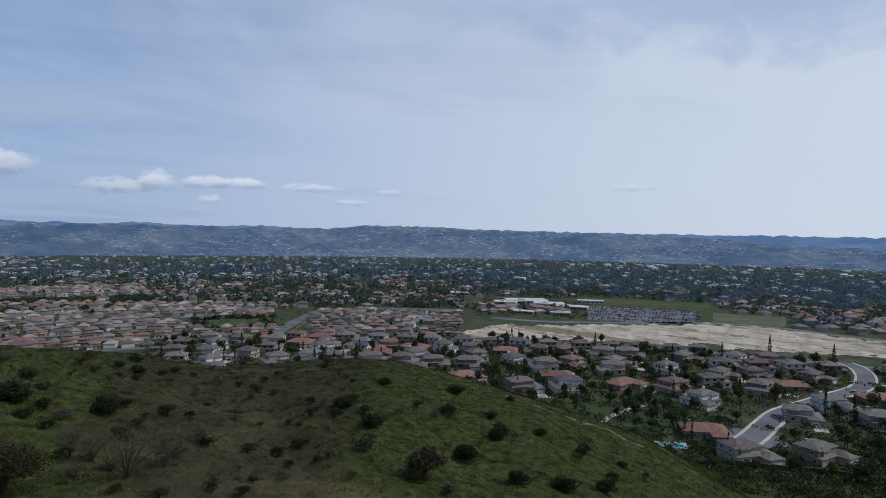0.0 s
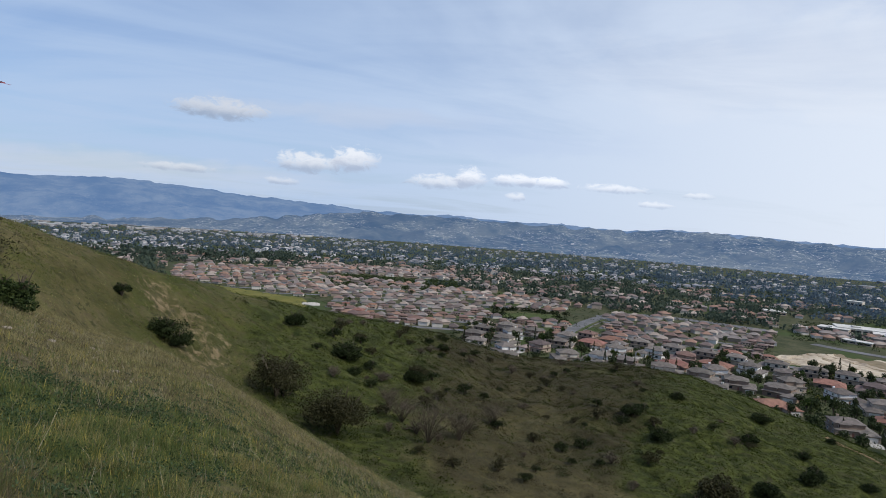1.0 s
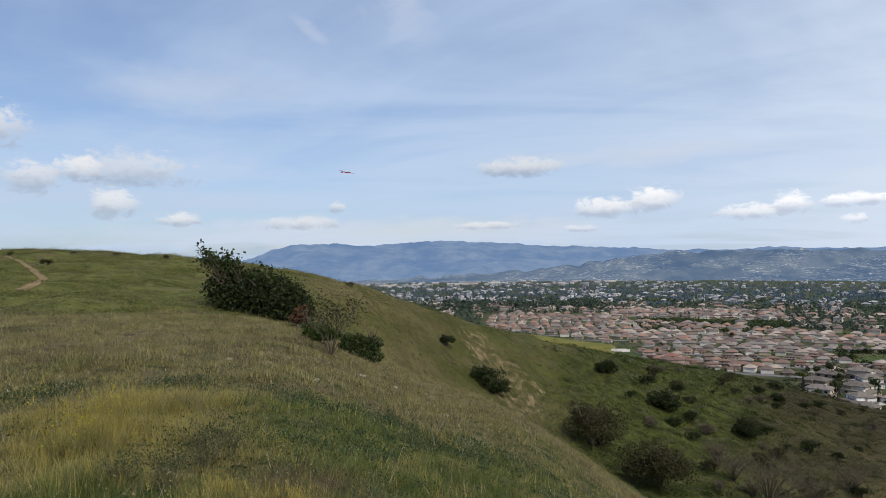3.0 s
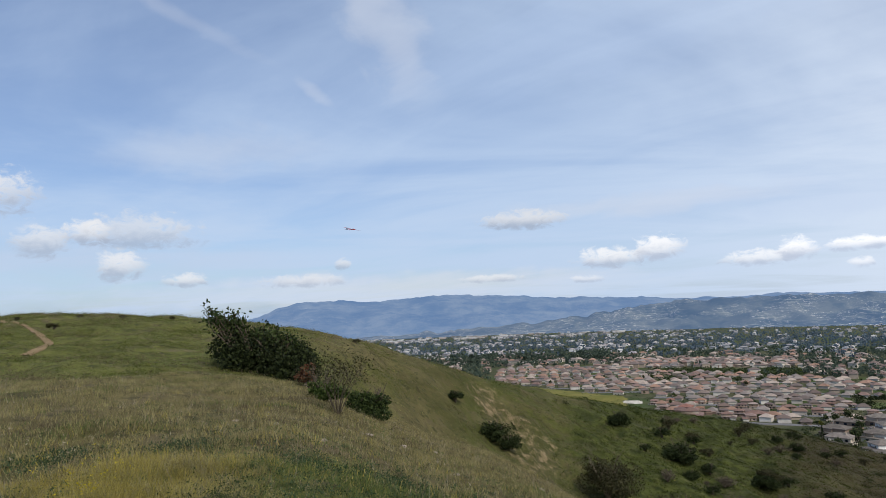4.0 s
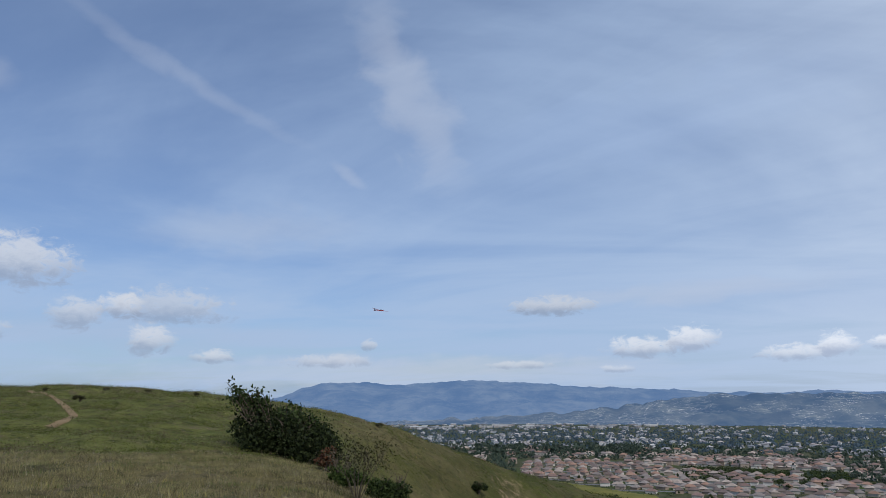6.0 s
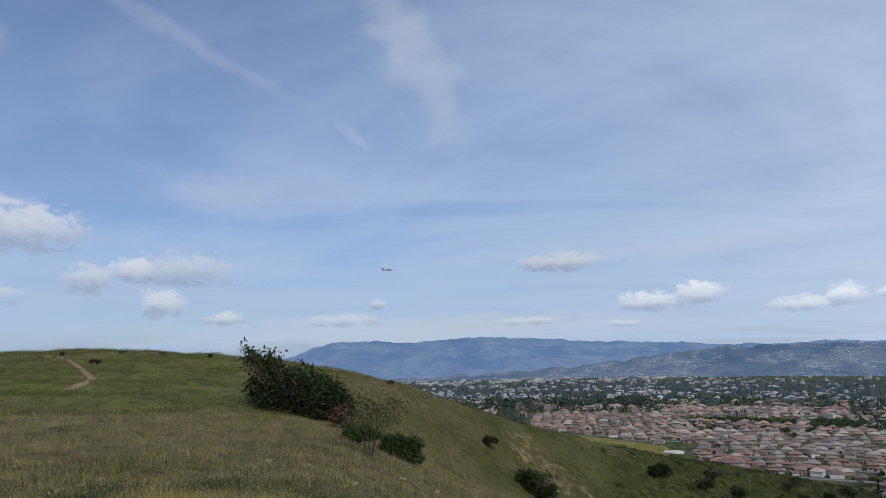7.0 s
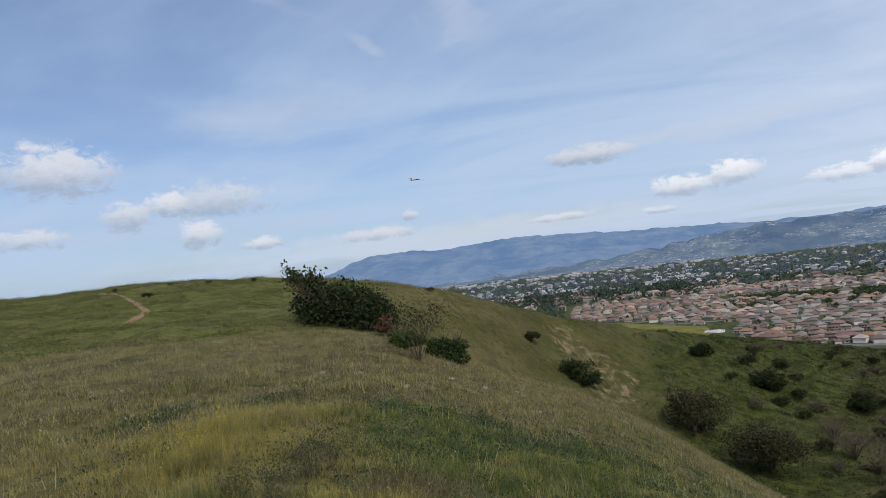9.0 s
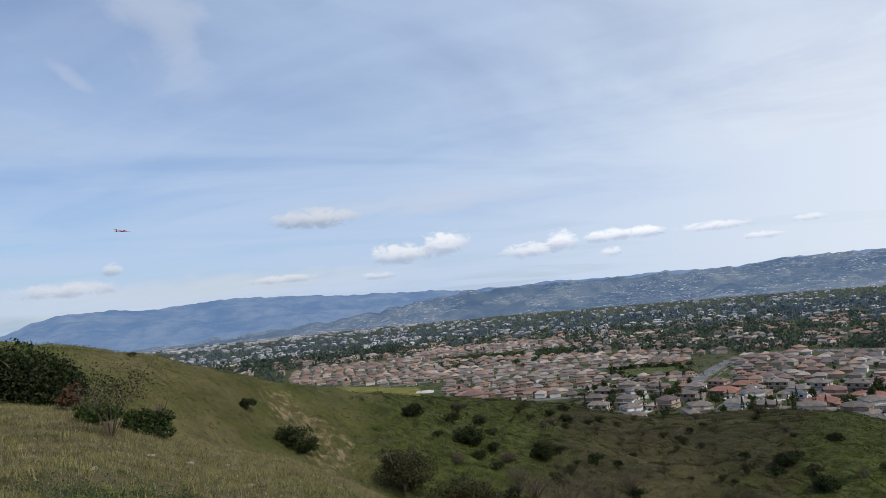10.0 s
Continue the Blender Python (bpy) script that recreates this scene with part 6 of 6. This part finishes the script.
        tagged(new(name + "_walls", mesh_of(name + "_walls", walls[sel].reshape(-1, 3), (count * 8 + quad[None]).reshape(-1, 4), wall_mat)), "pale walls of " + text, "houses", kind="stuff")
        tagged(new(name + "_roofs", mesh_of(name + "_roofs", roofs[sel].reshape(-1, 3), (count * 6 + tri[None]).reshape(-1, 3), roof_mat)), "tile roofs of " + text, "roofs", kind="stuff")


FAR_WALL = tones("far_stucco", [(0.34, 0.285, 0.235), (0.46, 0.42, 0.375), (0.28, 0.22, 0.175), (0.56, 0.53, 0.49)], 0.02, by="island")
FAR_ROOF = tones("far_tiles", [(0.184, 0.127, 0.113), (0.129, 0.106, 0.100), (0.253, 0.161, 0.124), (0.213, 0.186, 0.175), (0.149, 0.115, 0.106), (0.322, 0.270, 0.236)], 0.02, by="island")
# distance haze put into these wall and roof tones: greyer, bluer, paler
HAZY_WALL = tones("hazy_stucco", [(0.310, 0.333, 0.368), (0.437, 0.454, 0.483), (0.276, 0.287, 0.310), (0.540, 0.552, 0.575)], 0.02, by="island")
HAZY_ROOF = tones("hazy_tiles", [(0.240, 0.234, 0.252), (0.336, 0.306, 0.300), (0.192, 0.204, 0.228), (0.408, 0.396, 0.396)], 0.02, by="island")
woods()

# ---- trails, stones, pool and the model glider ----


def trail(points, width, name, label, mat=DIRT):
    """A worn path laid on the slope."""
    pts = [Vector(p) for p in points]
    fine = [pts[i].lerp(pts[i + 1], k / 8) for i in range(len(pts) - 1) for k in range(8)] + [pts[-1]]
    v, f = [], []
    for i, p in enumerate(fine):
        d = (fine[min(i + 1, len(fine) - 1)] - fine[max(i - 1, 0)]).xy.normalized()
        n = Vector((-d.y, d.x))
        wob = width * (1 + 0.3 * noise.noise(p * 0.7))
        for s in (-0.62, -0.5, -0.2, 0.2, 0.5, 0.62):
            q = p.xy + n * s * wob
            v.append((q.x, q.y, float(ground_height(q.x, q.y)) + (0.05 if abs(s) < 0.6 else -0.06)))
        if i:
            f += [(6 * i - 6 + k, 6 * i - 5 + k, 6 * i + 1 + k, 6 * i + k) for k in range(5)]
    me = bpy.data.meshes.new(name)
    me.from_pydata(v, [], f)
    me.materials.append(mat)
    return tagged(new(name, me), label, "trail", kind="structure")


trail([on_ground(b, a, 24.0) for b, a in ((-36.9, 0.5), (-35.7, 0.2), (-34.9, -0.35), (-34.2, -0.95), (-33.85, -1.35), (-34.4, -1.7), (-35.4, -2.2))], 0.42, "trail", "narrow dirt footpath bending over the hilltop")
trail([on_ground(b, a, 62.0) for b, a in ((57.0, -14.5), (59.0, -15.0), (61.0, -15.6), (63.0, -16.1), (65.0, -16.5), (67.0, -17.2), (69.0, -17.8))], 0.9, "trail", "narrow dirt track just below the crest of the spur")
trail([Vector((*town(b, r), 0)) for b, r in ((60.5, 160), (62.3, 172), (65.0, 186), (67.0, 178), (69.5, 170), (72.0, 165))], 2.6, "trail", "pale dirt trail along the foot of the spur", SAND)
trail([Vector((*town(b, r), 0)) for b, r in ((65.0, 190), (65.2, 202), (65.9, 212), (67.2, 222), (69.0, 232))], 2.4, "trail", "pale dirt trail curving up toward the houses", CONCRETE)

STONE = mottled("pale_stone", (0.18, 0.155, 0.12), (0.30, 0.26, 0.21), 3.0, 0.95, 5.0, bump=0.5)
stone_bm = bmesh.new()
bmesh.ops.create_icosphere(stone_bm, subdivisions=2, radius=0.16)
for vert in stone_bm.verts:
    vert.co *= 1 + 0.35 * noise.noise(vert.co * 9)
    vert.co.z *= 0.55
stone_mesh = from_bm("stone", stone_bm, STONE)
for k, (b, a) in enumerate(((-20.4, -8.7), (-17.2, -9.1), (-13.2, -10.8), (-9.4, -10.5), (-3.6, -12.4), (5.4, -15.4), (-6.4, -11.6), (-2.0, -14.2))):
    st = new("stone", stone_mesh)
    st.matrix_basis = Matrix.Translation(on_ground(b, a) - Vector((0, 0, 0.01))) @ pose(0, 0, 0, 0, 0, 53 * k) @ Matrix.Diagonal((0.4 + 0.13 * (k % 4), 0.4, 0.4, 1))
    tagged(st, "pale stone half sunk in the grass", "stone", "pale stones")

px, py = town(71.2, 190)
pool = new("swimming_pool")
pool.matrix_basis = pose(px, py, FLOOR, 0, 0, -60)
part("water", one("water", POOL, -5, 5, -2.6, 2.6, 0.05, 0.34), pool)
rim = Shape()
for box in ((-6.2, 6.2, 2.62, 3.8, 0, 0.42), (-6.2, 6.2, -3.8, -2.62, 0, 0.42), (-6.2, -5.02, -2.6, 2.6, 0, 0.42), (5.02, 6.2, -2.6, 2.6, 0, 0.42)):
    rim.box(*box)
part("deck", rim.mesh("deck", CONCRETE), pool)
tagged(pool, "blue garden swimming pool with a concrete deck", "pool")


def glider():
    """A red model sailplane with tapered wings, slim tail boom and tailplane; nose along +x, left wing +y."""
    root = new("model_glider")
    s = Shape()
    tube(s, [(0.52, 0, 0), (0.44, 0, 0.0), (0.3, 0, 0.005), (0.1, 0, 0.012), (-0.12, 0, 0.015), (-0.6, 0, 0.02)], [0.008, 0.032, 0.047, 0.045, 0.024, 0.012], 12)
    part("fuselage", s.mesh("fuselage", RED_PAINT), root)

    def plate(stations, mat, name, upright=False):
        sh = Shape()
        for sign in (1, -1):
            pts = []
            for y, lead, trail_x, thick, z in stations:
                mid = lead * 0.7 + trail_x * 0.3
                row = [(lead, 0), (mid, thick), (trail_x, 0), (mid, -thick * 0.4)]
                pts += [(x, t, z + y) if upright else (x, sign * y, z + t) for x, t in row]
            n = len(stations)
            fs = [(4 * i + k, 4 * i + (k + 1) % 4, 4 * i + 4 + (k + 1) % 4, 4 * i + 4 + k) for i in range(n - 1) for k in range(4)]
            sh.add(pts, fs + [(0, 3, 2, 1), (4 * n - 4, 4 * n - 3, 4 * n - 2, 4 * n - 1)])
            if upright:
                break
        return part(name, sh.mesh(name, mat), root)

    plate([(0.0, 0.16, -0.05, 0.012, 0.03), (0.5, 0.15, -0.035, 0.011, 0.045), (0.8, 0.125, -0.015, 0.008, 0.065), (0.93, 0.09, 0.0, 0.004, 0.08)], RED_PAINT, "wing")
    plate([(0.0, -0.5, -0.62, 0.006, 0.03), (0.24, -0.53, -0.615, 0.003, 0.035)], RED_PAINT, "tailplane")
    plate([(0.0, -0.48, -0.64, 0.007, 0.02), (0.2, -0.56, -0.66, 0.004, 0.02)], DARK_PAINT, "fin", True)
    t = Shape()
    tube(t, [(0.3, 0, 0.042), (0.24, 0, 0.06), (0.12, 0, 0.062), (0.06, 0, 0.05)], [0.006, 0.024, 0.024, 0.006], 8)
    part("canopy", t.mesh("canopy", DARK_PAINT), root)
    return tagged(root, "small red model glider flying level over the ravine", "model aircraft")


plane = glider()
sight, right = bearing_vector(-10.3, 7.4), Vector((math.cos(radians(-10.3)), -math.sin(radians(-10.3)), 0))
lift = right.cross(sight)
nose = (sight * 0.72 + right * 0.66 + lift * 0.05).normalized()
span_axis = right * -0.72 + sight * 0.66 + lift * 0.16
span_axis = (span_axis - nose * span_axis.dot(nose)).normalized()
top_axis = nose.cross(span_axis)
plane.matrix_basis = Matrix.Translation(EYE + sight * 55.0) @ Matrix((nose, span_axis, top_axis)).transposed().to_4x4()
